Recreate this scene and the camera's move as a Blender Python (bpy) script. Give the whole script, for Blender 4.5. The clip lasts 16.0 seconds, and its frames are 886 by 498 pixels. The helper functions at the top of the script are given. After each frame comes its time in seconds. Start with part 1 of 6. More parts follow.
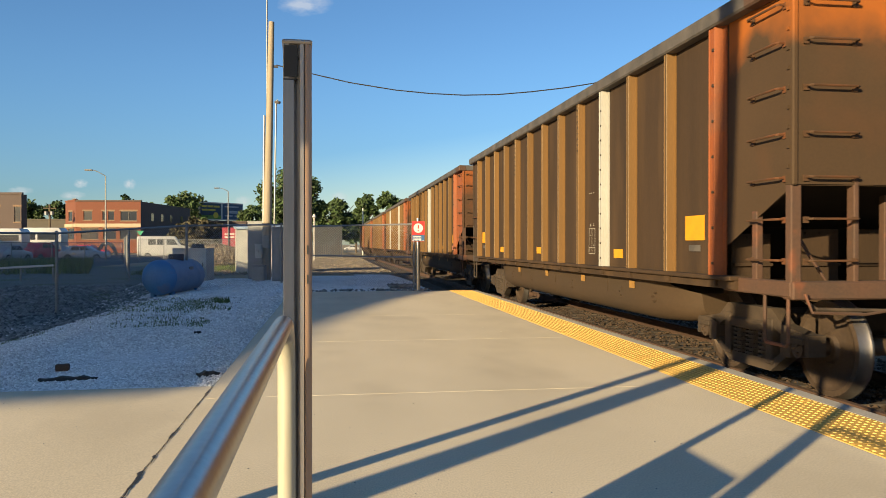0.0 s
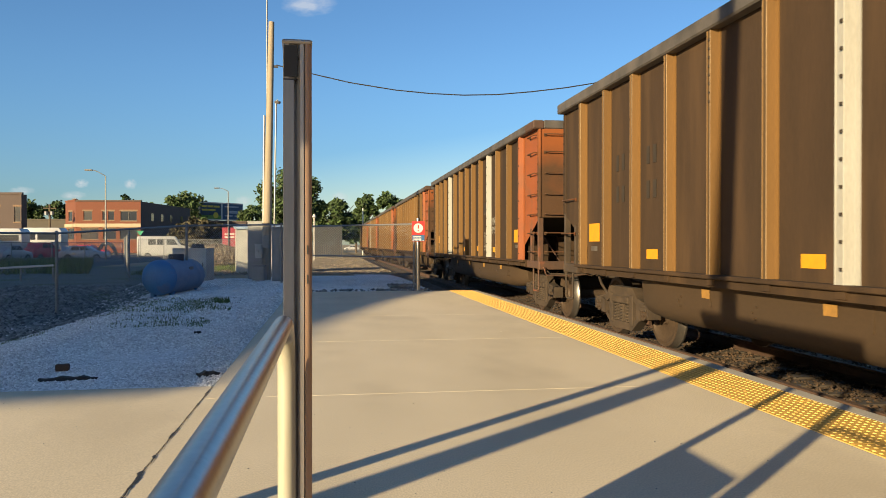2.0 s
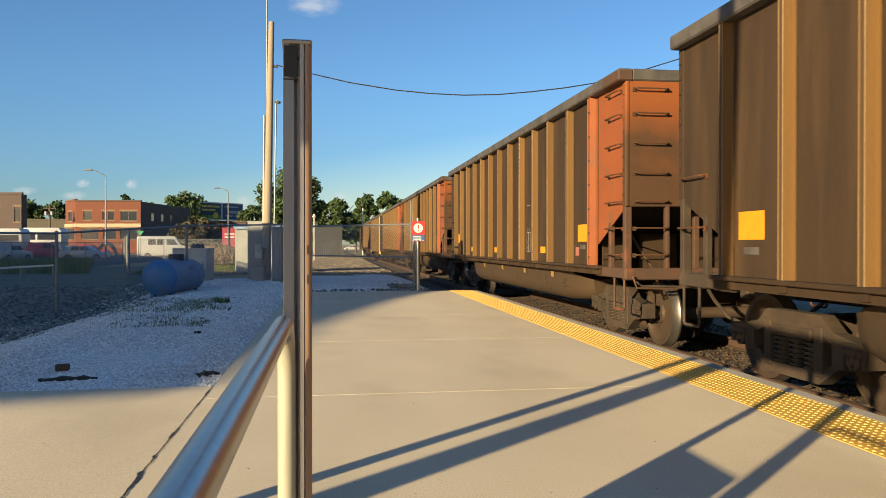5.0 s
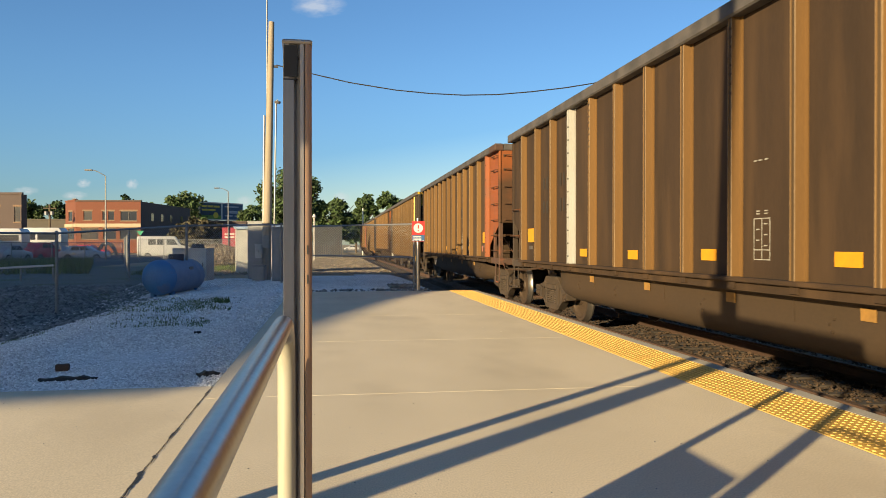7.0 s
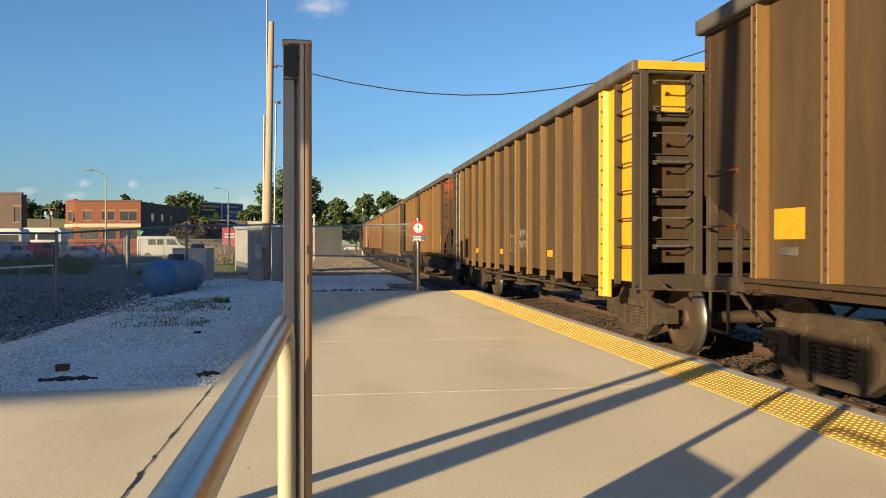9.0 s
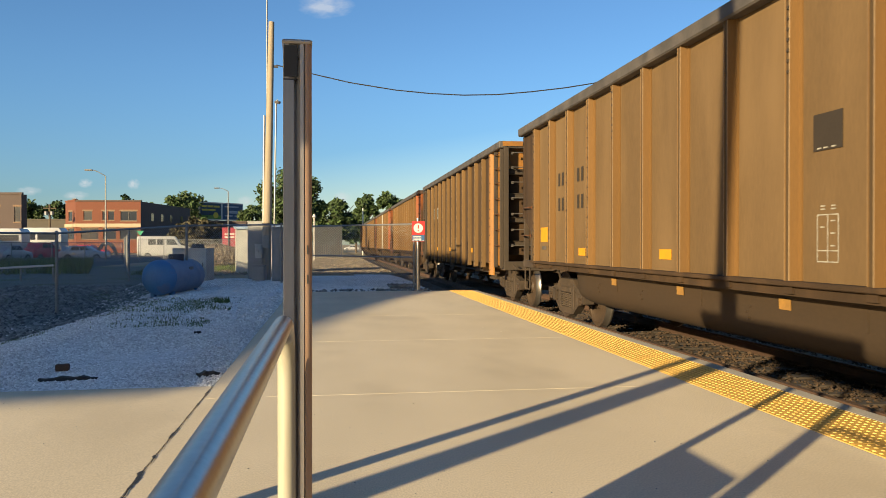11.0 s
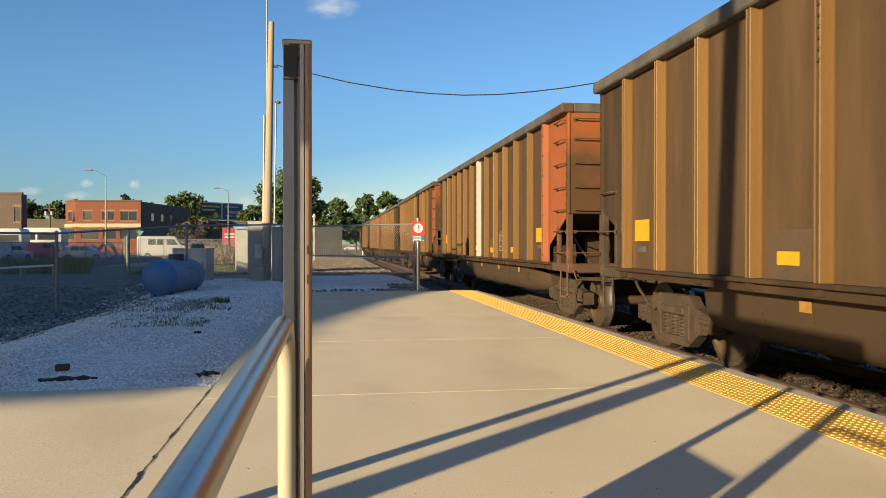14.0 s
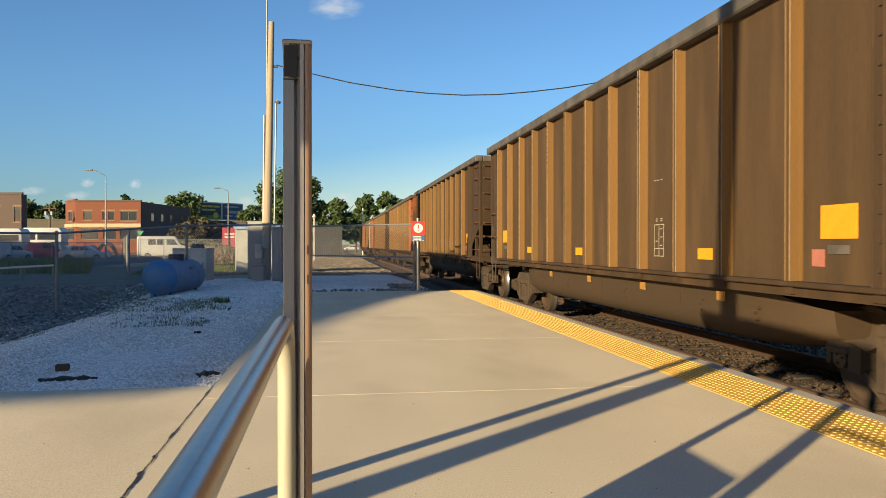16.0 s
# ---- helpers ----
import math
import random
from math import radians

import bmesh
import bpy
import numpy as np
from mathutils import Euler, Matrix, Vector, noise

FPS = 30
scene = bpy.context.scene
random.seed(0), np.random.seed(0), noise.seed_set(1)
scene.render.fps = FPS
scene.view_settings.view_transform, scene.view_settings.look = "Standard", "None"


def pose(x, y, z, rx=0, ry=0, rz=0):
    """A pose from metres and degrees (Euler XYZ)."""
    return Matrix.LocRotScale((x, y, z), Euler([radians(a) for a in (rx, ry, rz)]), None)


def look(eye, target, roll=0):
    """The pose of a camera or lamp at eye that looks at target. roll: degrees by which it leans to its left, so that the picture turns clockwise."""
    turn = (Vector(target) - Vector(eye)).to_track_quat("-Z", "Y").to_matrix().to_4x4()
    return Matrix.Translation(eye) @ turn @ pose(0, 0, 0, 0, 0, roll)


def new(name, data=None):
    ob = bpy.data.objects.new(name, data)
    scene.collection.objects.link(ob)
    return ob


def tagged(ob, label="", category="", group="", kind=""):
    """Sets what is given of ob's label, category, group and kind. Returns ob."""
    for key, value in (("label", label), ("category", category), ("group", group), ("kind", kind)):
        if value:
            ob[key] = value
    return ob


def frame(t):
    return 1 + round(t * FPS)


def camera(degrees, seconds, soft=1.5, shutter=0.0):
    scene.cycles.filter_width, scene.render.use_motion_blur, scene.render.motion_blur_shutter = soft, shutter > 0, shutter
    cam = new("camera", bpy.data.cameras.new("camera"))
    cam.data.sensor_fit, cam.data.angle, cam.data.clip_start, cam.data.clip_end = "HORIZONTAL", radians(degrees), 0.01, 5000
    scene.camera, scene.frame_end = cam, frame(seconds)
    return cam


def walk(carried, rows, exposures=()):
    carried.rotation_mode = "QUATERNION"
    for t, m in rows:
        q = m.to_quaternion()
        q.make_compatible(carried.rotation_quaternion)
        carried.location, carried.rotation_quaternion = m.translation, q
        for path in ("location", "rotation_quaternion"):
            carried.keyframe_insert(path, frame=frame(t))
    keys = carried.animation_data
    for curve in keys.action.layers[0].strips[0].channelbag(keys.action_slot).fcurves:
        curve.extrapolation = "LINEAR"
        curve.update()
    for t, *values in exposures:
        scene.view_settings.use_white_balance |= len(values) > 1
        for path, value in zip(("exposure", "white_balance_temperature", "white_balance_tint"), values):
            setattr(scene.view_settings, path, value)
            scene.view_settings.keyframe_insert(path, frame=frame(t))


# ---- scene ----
# World: +y along the track, +x towards the track, platform surface at z = 0.
CAM_H, YAW, PITCH = 1.23, 8.47, 0.34
cam = camera(60.3, 16.0, 0.65, 0.05)
_d = Vector((math.sin(radians(YAW)), math.cos(radians(YAW)), -math.tan(radians(PITCH))))
EYE = Vector((0, 0, CAM_H))
walk(cam, [(0, look(EYE, EYE + _d)), (16.0, look(EYE, EYE + _d))], [(0, 1.15, 6900, 10), (16.0, 1.15, 6900, 10)])

# ---- light ----
SUN_EL, SUN_AZ = 13.0, 47.2   # the light travels towards +x by 47 degrees from +y
world = bpy.data.worlds.new("sky")
scene.world = world
world.use_nodes = True
wn, wl = world.node_tree.nodes, world.node_tree.links
sky = wn.new("ShaderNodeTexSky")
sky.sky_type = "NISHITA"
sky.sun_disc = False
sky.sun_elevation = radians(SUN_EL)
sky.sun_rotation = radians(180 + SUN_AZ)
sky.dust_density, sky.ozone_density, sky.air_density = 0.2, 3.0, 1.0
tint = wn.new("ShaderNodeMix")
tint.data_type, tint.blend_type = "RGBA", "MULTIPLY"
tint.inputs[0].default_value = 1.0
# deep blue away from the sun, warm haze where the sky is brightest
lum, rng_, hue = wn.new("ShaderNodeRGBToBW"), wn.new("ShaderNodeMapRange"), wn.new("ShaderNodeMix")
hue.data_type = "RGBA"
hue.inputs[6].default_value, hue.inputs[7].default_value = (0.56, 0.78, 0.98, 1), (2.0, 1.6, 1.12, 1)
rng_.inputs[1].default_value, rng_.inputs[2].default_value = 4.2, 9.0
wl.new(sky.outputs[0], lum.inputs[0])
wl.new(lum.outputs[0], rng_.inputs[0])
wl.new(rng_.outputs[0], hue.inputs[0])
wl.new(hue.outputs[2], tint.inputs[7])
wl.new(sky.outputs[0], tint.inputs[6])
# the haze thickens and greys smoothly towards the horizon, all round
sky_dir, sky_xyz, haze = wn.new("ShaderNodeTexCoord"), wn.new("ShaderNodeSeparateXYZ"), wn.new("ShaderNodeMix")
haze_map, hazed = wn.new("ShaderNodeMapRange"), wn.new("ShaderNodeMix")
haze.data_type, hazed.data_type, hazed.blend_type = "RGBA", "RGBA", "MULTIPLY"
haze.inputs[6].default_value, haze.inputs[7].default_value, hazed.inputs[0].default_value = (0.69, 0.66, 0.70, 1), (1, 1, 1, 1), 1.0
haze_map.interpolation_type = "SMOOTHSTEP"
haze_map.inputs[1].default_value, haze_map.inputs[2].default_value = -0.06, 0.24
wl.new(sky_dir.outputs["Generated"], sky_xyz.inputs[0])
wl.new(sky_xyz.outputs[2], haze_map.inputs[0])
wl.new(haze_map.outputs[0], haze.inputs[0])
wl.new(tint.outputs[2], hazed.inputs[6])
wl.new(haze.outputs[2], hazed.inputs[7])
wl.new(hazed.outputs[2], wn["Background"].inputs[0])
wn["Background"].inputs[1].default_value = 0.079
_s = Vector((math.sin(radians(SUN_AZ)), math.cos(radians(SUN_AZ)), -math.tan(radians(SUN_EL))))
sun = new("sun", bpy.data.lights.new("sun", "SUN"))
sun.data.energy, sun.data.angle, sun.data.color = 5.0, radians(0.6), (1.0, 0.81, 0.50)
sun.matrix_world = look((0, 0, 60), Vector((0, 0, 60)) + _s)


# ---- materials ----
def mat(name, color, rough=0.7, metal=0.0, color2=None, scale=6.0, amount=0.5, grain=60.0, grain_amt=0.25, bump=0.15, bump_dist=0.004,
        stain=None, stain_scale=1.2, stain_lo=0.5, stain_hi=0.68, rand=0.0, stretch=(1, 1, 1), bump_scale=None, spec=0.5, upper=None):
    """Two scales of colour variation, an optional stain, a per-object tint and a fine relief."""
    m = bpy.data.materials.new(name)
    m.use_nodes = True
    n, l = m.node_tree.nodes, m.node_tree.links
    b = n["Principled BSDF"]
    b.inputs["Roughness"].default_value, b.inputs["Metallic"].default_value = rough, metal
    b.inputs["Specular IOR Level"].default_value = spec
    tc, mp = n.new("ShaderNodeTexCoord"), n.new("ShaderNodeMapping")
    mp.inputs["Scale"].default_value = stretch
    l.new(tc.outputs["Object"], mp.inputs["Vector"])

    def nz(s, detail=5.0):
        t = n.new("ShaderNodeTexNoise")
        t.inputs["Scale"].default_value, t.inputs["Detail"].default_value = s, detail
        l.new(mp.outputs[0], t.inputs["Vector"])
        return t.outputs["Fac"]

    def mix(f, a, c, mode="MIX"):
        x = n.new("ShaderNodeMix")
        x.data_type, x.blend_type = "RGBA", mode
        for s, v in (("Factor", f), ("A", a), ("B", c)):
            k = {"Factor": 0, "A": 6, "B": 7}[s]
            if isinstance(v, (tuple, float, int)):
                x.inputs[k].default_value = (*v, 1) if isinstance(v, tuple) else v
            else:
                l.new(v, x.inputs[k])
        return x.outputs[2]

    def ramp(v, lo, hi, a=0.0, c=1.0):
        r = n.new("ShaderNodeMapRange")
        r.inputs[1].default_value, r.inputs[2].default_value, r.inputs[3].default_value, r.inputs[4].default_value = lo, hi, a, c
        l.new(v, r.inputs[0])
        return r.outputs[0]

    c2 = color2 or tuple(v * 0.7 for v in color)
    col = mix(ramp(nz(scale), 0.35, 0.68, 0.0, amount), color, c2)
    g = nz(grain, 3.0)
    col = mix(grain_amt, col, mix(ramp(g, 0.3, 0.7), tuple(v * 0.45 for v in color), tuple(min(1, v * 1.35) for v in color)))
    if stain:
        col = mix(ramp(nz(stain_scale, 6.0), stain_lo, stain_hi, 0.0, 0.9), col, stain)
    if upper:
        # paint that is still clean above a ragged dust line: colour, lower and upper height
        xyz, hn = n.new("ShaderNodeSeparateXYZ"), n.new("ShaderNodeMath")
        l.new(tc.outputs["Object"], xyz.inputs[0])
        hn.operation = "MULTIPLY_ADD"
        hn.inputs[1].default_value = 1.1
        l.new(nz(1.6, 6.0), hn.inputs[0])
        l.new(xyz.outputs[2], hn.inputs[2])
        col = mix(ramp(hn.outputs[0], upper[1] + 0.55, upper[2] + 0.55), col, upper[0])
    if rand:
        oi = n.new("ShaderNodeObjectInfo")
        hs = n.new("ShaderNodeHueSaturation")
        l.new(ramp(oi.outputs["Random"], 0, 1, 1 - rand, 1 + rand), hs.inputs["Value"])
        l.new(col, hs.inputs["Color"])
        col = hs.outputs[0]
    l.new(col, b.inputs["Base Color"])
    if bump:
        bp = n.new("ShaderNodeBump")
        bp.inputs["Strength"].default_value, bp.inputs["Distance"].default_value = bump, bump_dist
        l.new(nz(bump_scale, 4.0) if bump_scale else g, bp.inputs["Height"])
        l.new(bp.outputs[0], b.inputs["Normal"])
    return m


CONCRETE = mat("concrete", (0.66, 0.565, 0.40), 0.9, 0, (0.53, 0.45, 0.31), 0.9, 0.8, 110, 0.3, 0.3, 0.002, stain=(0.46, 0.385, 0.265), stain_scale=0.8, stain_lo=0.52, stain_hi=0.78, stretch=(1, 0.55, 1))
KERB = mat("kerb_concrete", (0.42, 0.38, 0.31), 0.9, 0, None, 3, 0.5, 80, 0.3)
TACTILE = mat("tactile_yellow", (0.70, 0.415, 0.085), 0.65, 0, (0.60, 0.34, 0.07), 4, 0.7, 60, 0.2, 0.1, stain=(0.58, 0.42, 0.20), stain_scale=2.0, stain_lo=0.56, stain_hi=0.75, rand=0.07)
DOME = mat("worn_tactile_dome", (0.76, 0.49, 0.14), 0.6, 0, (0.68, 0.41, 0.10), 5, 0.7, 60, 0.15, 0)
GRAVEL = mat("gravel_grey", (0.80, 0.80, 0.76), 0.95, 0, (0.66, 0.66, 0.63), 1.1, 0.8, 30, 0.6, 0.7, 0.02, stain=(0.36, 0.35, 0.30), stain_scale=0.5, stain_lo=0.62, stain_hi=0.75, bump_scale=28)
BALLAST = mat("ballast", (0.09, 0.058, 0.036), 0.95, 0, (0.05, 0.034, 0.022), 3, 0.8, 22, 0.6, 1.0, 0.04, bump_scale=18)
EARTH = mat("dark_earth", (0.13, 0.142, 0.128), 0.95, 0, (0.08, 0.09, 0.078), 2, 0.8, 25, 0.6, 1.0, 0.04, stain=(0.07, 0.10, 0.03), stain_scale=0.6, bump_scale=20)
DUST = mat("dusty_brown_steel", (0.041, 0.0240, 0.0128), 0.85, 0.0, (0.0265, 0.0165, 0.0095), 1.9, 0.95, 55, 0.22, 0.08, stain=(0.060, 0.0345, 0.0168), stain_scale=1.3, rand=0.14, stretch=(1, 1.6, 0.22), spec=0.25)
RIB_H = mat("dusty_tan_post_steel", (0.115, 0.064, 0.022), 0.8, 0.0, (0.07, 0.042, 0.017), 2.0, 0.9, 40, 0.15, 0.05, rand=0.14, stretch=(1, 1, 0.2), spec=0.3)
RIVET = mat("dark_rivet", (0.03, 0.02, 0.012), 0.8)
RIB = mat("tan_post_steel", (0.132, 0.068, 0.0195), 0.75, 0.0, (0.105, 0.058, 0.020), 1.6, 0.85, 45, 0.15, 0.05, stain=(0.085, 0.05, 0.021), stain_scale=1.5, stain_lo=0.55, stain_hi=0.75, rand=0.14, stretch=(3, 3, 0.3), spec=0.3)
EDGE_W = mat("pale_post_edge", (0.21, 0.135, 0.062), 0.6, 0.0, (0.10, 0.056, 0.024), 1.6, 1.0, 30, 0.3, 0, rand=0.2, stretch=(3, 3, 0.5), spec=0.4)
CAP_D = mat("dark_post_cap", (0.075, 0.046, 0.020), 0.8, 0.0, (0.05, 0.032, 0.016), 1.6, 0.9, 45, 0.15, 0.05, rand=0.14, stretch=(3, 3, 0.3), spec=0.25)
TUB_REFL = mat("dusty_faded_reflector", (0.26, 0.135, 0.028), 0.8, 0, (0.18, 0.095, 0.025), 6, 0.8, 40, 0.2, 0)
WHITE_P = mat("dusty_white_post_paint", (0.285, 0.28, 0.255), 0.6, 0, (0.235, 0.225, 0.195), 1.6, 0.8, 40, 0.15, 0.05, stretch=(2, 2, 0.4))
CHORD = mat("grey_chord_steel", (0.05, 0.045, 0.04), 0.7, 0.1, (0.13, 0.11, 0.095), 3, 0.8, 30, 0.2, 0.1)
UNDER = mat("grimy_dark_steel", (0.040, 0.026, 0.0155), 0.85, 0.0, (0.022, 0.0145, 0.009), 4, 0.9, 40, 0.3, 0.2, stain=(0.060, 0.039, 0.023), stain_scale=3)
BLACKD = mat("shade_dark_steel", (0.014, 0.010, 0.007), 0.9, 0, (0.009, 0.007, 0.005), 3, 0.8, 40, 0.2, 0.1, spec=0.2)
STENCIL = mat("dusty_white_stencil", (0.33, 0.32, 0.28), 0.7, 0, (0.12, 0.105, 0.08), 9, 1.0, 60, 0.3, 0)
TUBM = mat("grimy_brown_tub", (0.043, 0.026, 0.0135), 0.8, 0.0, (0.034, 0.023, 0.014), 1.2, 0.8, 30, 0.15, 0.05, rand=0.15, stretch=(1, 0.5, 1), spec=0.3)
ORANGE = mat("weathered_orange_paint", (0.225, 0.058, 0.0105), 0.7, 0, (0.17, 0.043, 0.010), 2.0, 0.8, 40, 0.15, 0.05, stain=(0.10, 0.06, 0.035), stain_scale=1.3, stain_lo=0.55, stain_hi=0.75)
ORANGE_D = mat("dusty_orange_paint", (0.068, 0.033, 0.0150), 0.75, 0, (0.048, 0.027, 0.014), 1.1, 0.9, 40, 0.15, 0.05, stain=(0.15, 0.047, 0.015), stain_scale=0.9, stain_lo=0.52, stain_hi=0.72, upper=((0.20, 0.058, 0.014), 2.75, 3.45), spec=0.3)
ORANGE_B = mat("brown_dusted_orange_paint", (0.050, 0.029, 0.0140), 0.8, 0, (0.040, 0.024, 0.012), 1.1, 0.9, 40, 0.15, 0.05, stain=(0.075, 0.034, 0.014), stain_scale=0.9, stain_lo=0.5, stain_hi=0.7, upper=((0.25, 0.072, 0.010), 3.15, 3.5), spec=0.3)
DUST_H = mat("dusty_hopper_steel", (0.062, 0.037, 0.0185), 0.85, 0.0, (0.043, 0.0265, 0.0145), 1.9, 0.9, 55, 0.2, 0.08, stain=(0.085, 0.05, 0.024), stain_scale=1.3, rand=0.1, stretch=(1, 1.6, 0.22), spec=0.25)
DUST_L = mat("pale_dusty_tan_steel", (0.125, 0.078, 0.036), 0.85, 0.0, (0.09, 0.056, 0.026), 1.6, 0.9, 45, 0.15, 0.06, stain=(0.15, 0.095, 0.045), stain_scale=1.1, stretch=(1, 1, 0.25), spec=0.25)
FRAME_O = mat("grimy_orange_frame", (0.07, 0.033, 0.018), 0.8, 0, (0.045, 0.028, 0.018), 3, 0.8, 40, 0.25, 0.1, stain=(0.16, 0.05, 0.02), stain_scale=2.2, stain_lo=0.58)
YELLOW = mat("yellow_paint", (0.55, 0.29, 0.012), 0.5, 0, (0.45, 0.22, 0.012), 2.0, 0.6, 40, 0.1, 0.05, stain=(0.30, 0.19, 0.08), stain_scale=1.6, stain_lo=0.6, stain_hi=0.72)
REFLECT = mat("yellow_reflector", (0.52, 0.235, 0.004), 0.7, 0, (0.45, 0.19, 0.006), 6, 0.6, 40, 0.1, 0)
WHITE = mat("white_paint", (0.60, 0.57, 0.52), 0.6, 0, (0.48, 0.45, 0.4), 4, 0.6, 40, 0.1, 0.05)
RUST = mat("rusty_steel", (0.085, 0.045, 0.028), 0.85, 0.1, (0.05, 0.03, 0.02), 6, 0.8, 50, 0.3, 0.2)
STAINLESS = mat("brushed_stainless_steel", (0.40, 0.39, 0.375), 0.30, 1.0, (0.34, 0.33, 0.315), 5, 0.5, 90, 0.15, 0.05, stretch=(1, 1, 0.1))
POSTM = mat("dull_aluminium_post", (0.34, 0.315, 0.30), 0.5, 0.35, (0.36, 0.31, 0.28), 5, 0.6, 80, 0.2, 0.08, stretch=(1, 1, 0.1))
DARK = mat("dark_shadow_gap", (0.02, 0.02, 0.02), 0.7, 0, None, 5, 0.3, 40, 0.1, 0)
WOOD = mat("bare_pole_wood", (0.30, 0.245, 0.175), 0.85, 0, (0.21, 0.165, 0.115), 3, 0.7, 30, 0.3, 0.2, stretch=(6, 6, 0.4))
GALV = mat("galvanised_steel", (0.22, 0.225, 0.225), 0.5, 0.5, (0.16, 0.16, 0.16), 6, 0.6, 60, 0.2, 0.05)
WIRE = mat("fence_wire", (0.30, 0.31, 0.31), 0.55, 0.5, None, 6, 0.3, 60, 0.1, 0)
BLUE = mat("blue_tank_paint", (0.055, 0.19, 0.39), 0.5, 0, (0.05, 0.15, 0.30), 2, 0.7, 30, 0.15, 0.05, stain=(0.10, 0.16, 0.26), stain_scale=2.5, stain_lo=0.6)
REDP = mat("red_sign_paint", (0.55, 0.03, 0.03), 0.45, 0, None, 5, 0.3, 40, 0.1, 0)
BLUEP = mat("blue_sign_paint", (0.03, 0.10, 0.22), 0.45, 0, None, 5, 0.3, 40, 0.1, 0)
BRICK = mat("red_brick", (0.135, 0.045, 0.025), 0.9, 0, (0.14, 0.045, 0.026), 0.6, 0.7, 12, 0.25, 0.1)
BRICK_D = mat("dark_brick", (0.085, 0.062, 0.055), 0.9, 0, (0.07, 0.05, 0.045), 0.5, 0.7, 12, 0.25, 0.1)
CREAM = mat("cream_stone", (0.36, 0.29, 0.20), 0.9, 0, None, 1, 0.4, 12, 0.2, 0.1)
GLASSD = mat("dark_window_glass", (0.03, 0.035, 0.045), 0.12, 0, None, 1, 0.3, 10, 0.1, 0)
VEHW = mat("white_car_paint", (0.42, 0.42, 0.42), 0.35, 0, (0.45, 0.45, 0.45), 1, 0.3, 20, 0.05, 0)
VEHR = mat("red_car_paint", (0.55, 0.03, 0.05), 0.3, 0, None, 1, 0.3, 20, 0.05, 0)
VEHG = mat("grey_car_paint", (0.35, 0.36, 0.38), 0.3, 0.3, None, 1, 0.3, 20, 0.05, 0)
TYRE = mat("tyre_rubber", (0.02, 0.02, 0.02), 0.9, 0, None, 5, 0.3, 40, 0.1, 0)
BARK = mat("tree_bark", (0.12, 0.09, 0.06), 0.95, 0, None, 4, 0.6, 20, 0.4, 0.5)
CABLE = mat("black_cable", (0.02, 0.02, 0.022), 0.6, 0, None, 4, 0.2, 20, 0.1, 0)


def leaf_mat(name, c):
    m = mat(name, c, 0.75, 0, tuple(v * 0.6 for v in c), 0.8, 0.8, 5, 0.3, 0)
    n, l = m.node_tree.nodes, m.node_tree.links
    g = n.new("ShaderNodeNewGeometry")
    hs = n.new("ShaderNodeHueSaturation")
    b = n["Principled BSDF"]
    src = b.inputs["Base Color"].links[0].from_socket
    mr = n.new("ShaderNodeMapRange")
    mr.inputs[3].default_value, mr.inputs[4].default_value = 0.55, 1.5
    l.new(g.outputs["Random Per Island"], mr.inputs[0])
    l.new(mr.outputs[0], hs.inputs["Value"])
    l.new(src, hs.inputs["Color"])
    l.new(hs.outputs[0], b.inputs["Base Color"])
    return m


LEAF = leaf_mat("green_leaves", (0.046, 0.080, 0.020))
LEAF_D = leaf_mat("brown_green_leaves", (0.065, 0.055, 0.025))
GRASS = leaf_mat("grass_blades", (0.095, 0.13, 0.035))


# ---- mesh helpers ----
def box(bm, x0, x1, y0, y1, z0, z1, bev=0.0, m=None):
    r = bmesh.ops.create_cube(bm, size=1.0, matrix=Matrix.Translation(((x0 + x1) / 2, (y0 + y1) / 2, (z0 + z1) / 2)) @ Matrix.Diagonal((abs(x1 - x0), abs(y1 - y0), abs(z1 - z0), 1)))
    vs = r["verts"]
    if bev:
        es = list({e for v in vs for e in v.link_edges})
        r2 = bmesh.ops.bevel(bm, geom=es, offset=bev, segments=1, affect="EDGES", profile=0.5)
        vs = list({v for f in r2["faces"] for v in f.verts} | {v for v in vs if v.is_valid})
    if m is not None:
        bmesh.ops.transform(bm, matrix=m, verts=[v for v in vs if v.is_valid])
    return bm


def cyl(bm, p, q, r, seg=12, r2=None, caps=True):
    p, q = Vector(p), Vector(q)
    d = q - p
    mt = Matrix.Translation((p + q) / 2) @ d.to_track_quat("Z", "Y").to_matrix().to_4x4()
    bmesh.ops.create_cone(bm, cap_ends=caps, segments=seg, radius1=r, radius2=r if r2 is None else r2, depth=d.length, matrix=mt)
    return bm


def prism(bm, prof, y0, y1, axis="y"):
    """Extrudes a closed profile of (a, b): along y it is (x, z), along x it is (y, z), along z it is (x, y)."""
    def pt(a, b, t):
        return {"y": (a, t, b), "x": (t, a, b), "z": (a, b, t)}[axis]
    v0 = [bm.verts.new(pt(a, b, y0)) for a, b in prof]
    v1 = [bm.verts.new(pt(a, b, y1)) for a, b in prof]
    k = len(prof)
    fs = [bm.faces.new((v0[i], v0[(i + 1) % k], v1[(i + 1) % k], v1[i])) for i in range(k)]
    fs += [bm.faces.new(v0[::-1]), bm.faces.new(v1)]
    bmesh.ops.recalc_face_normals(bm, faces=fs)
    return bm


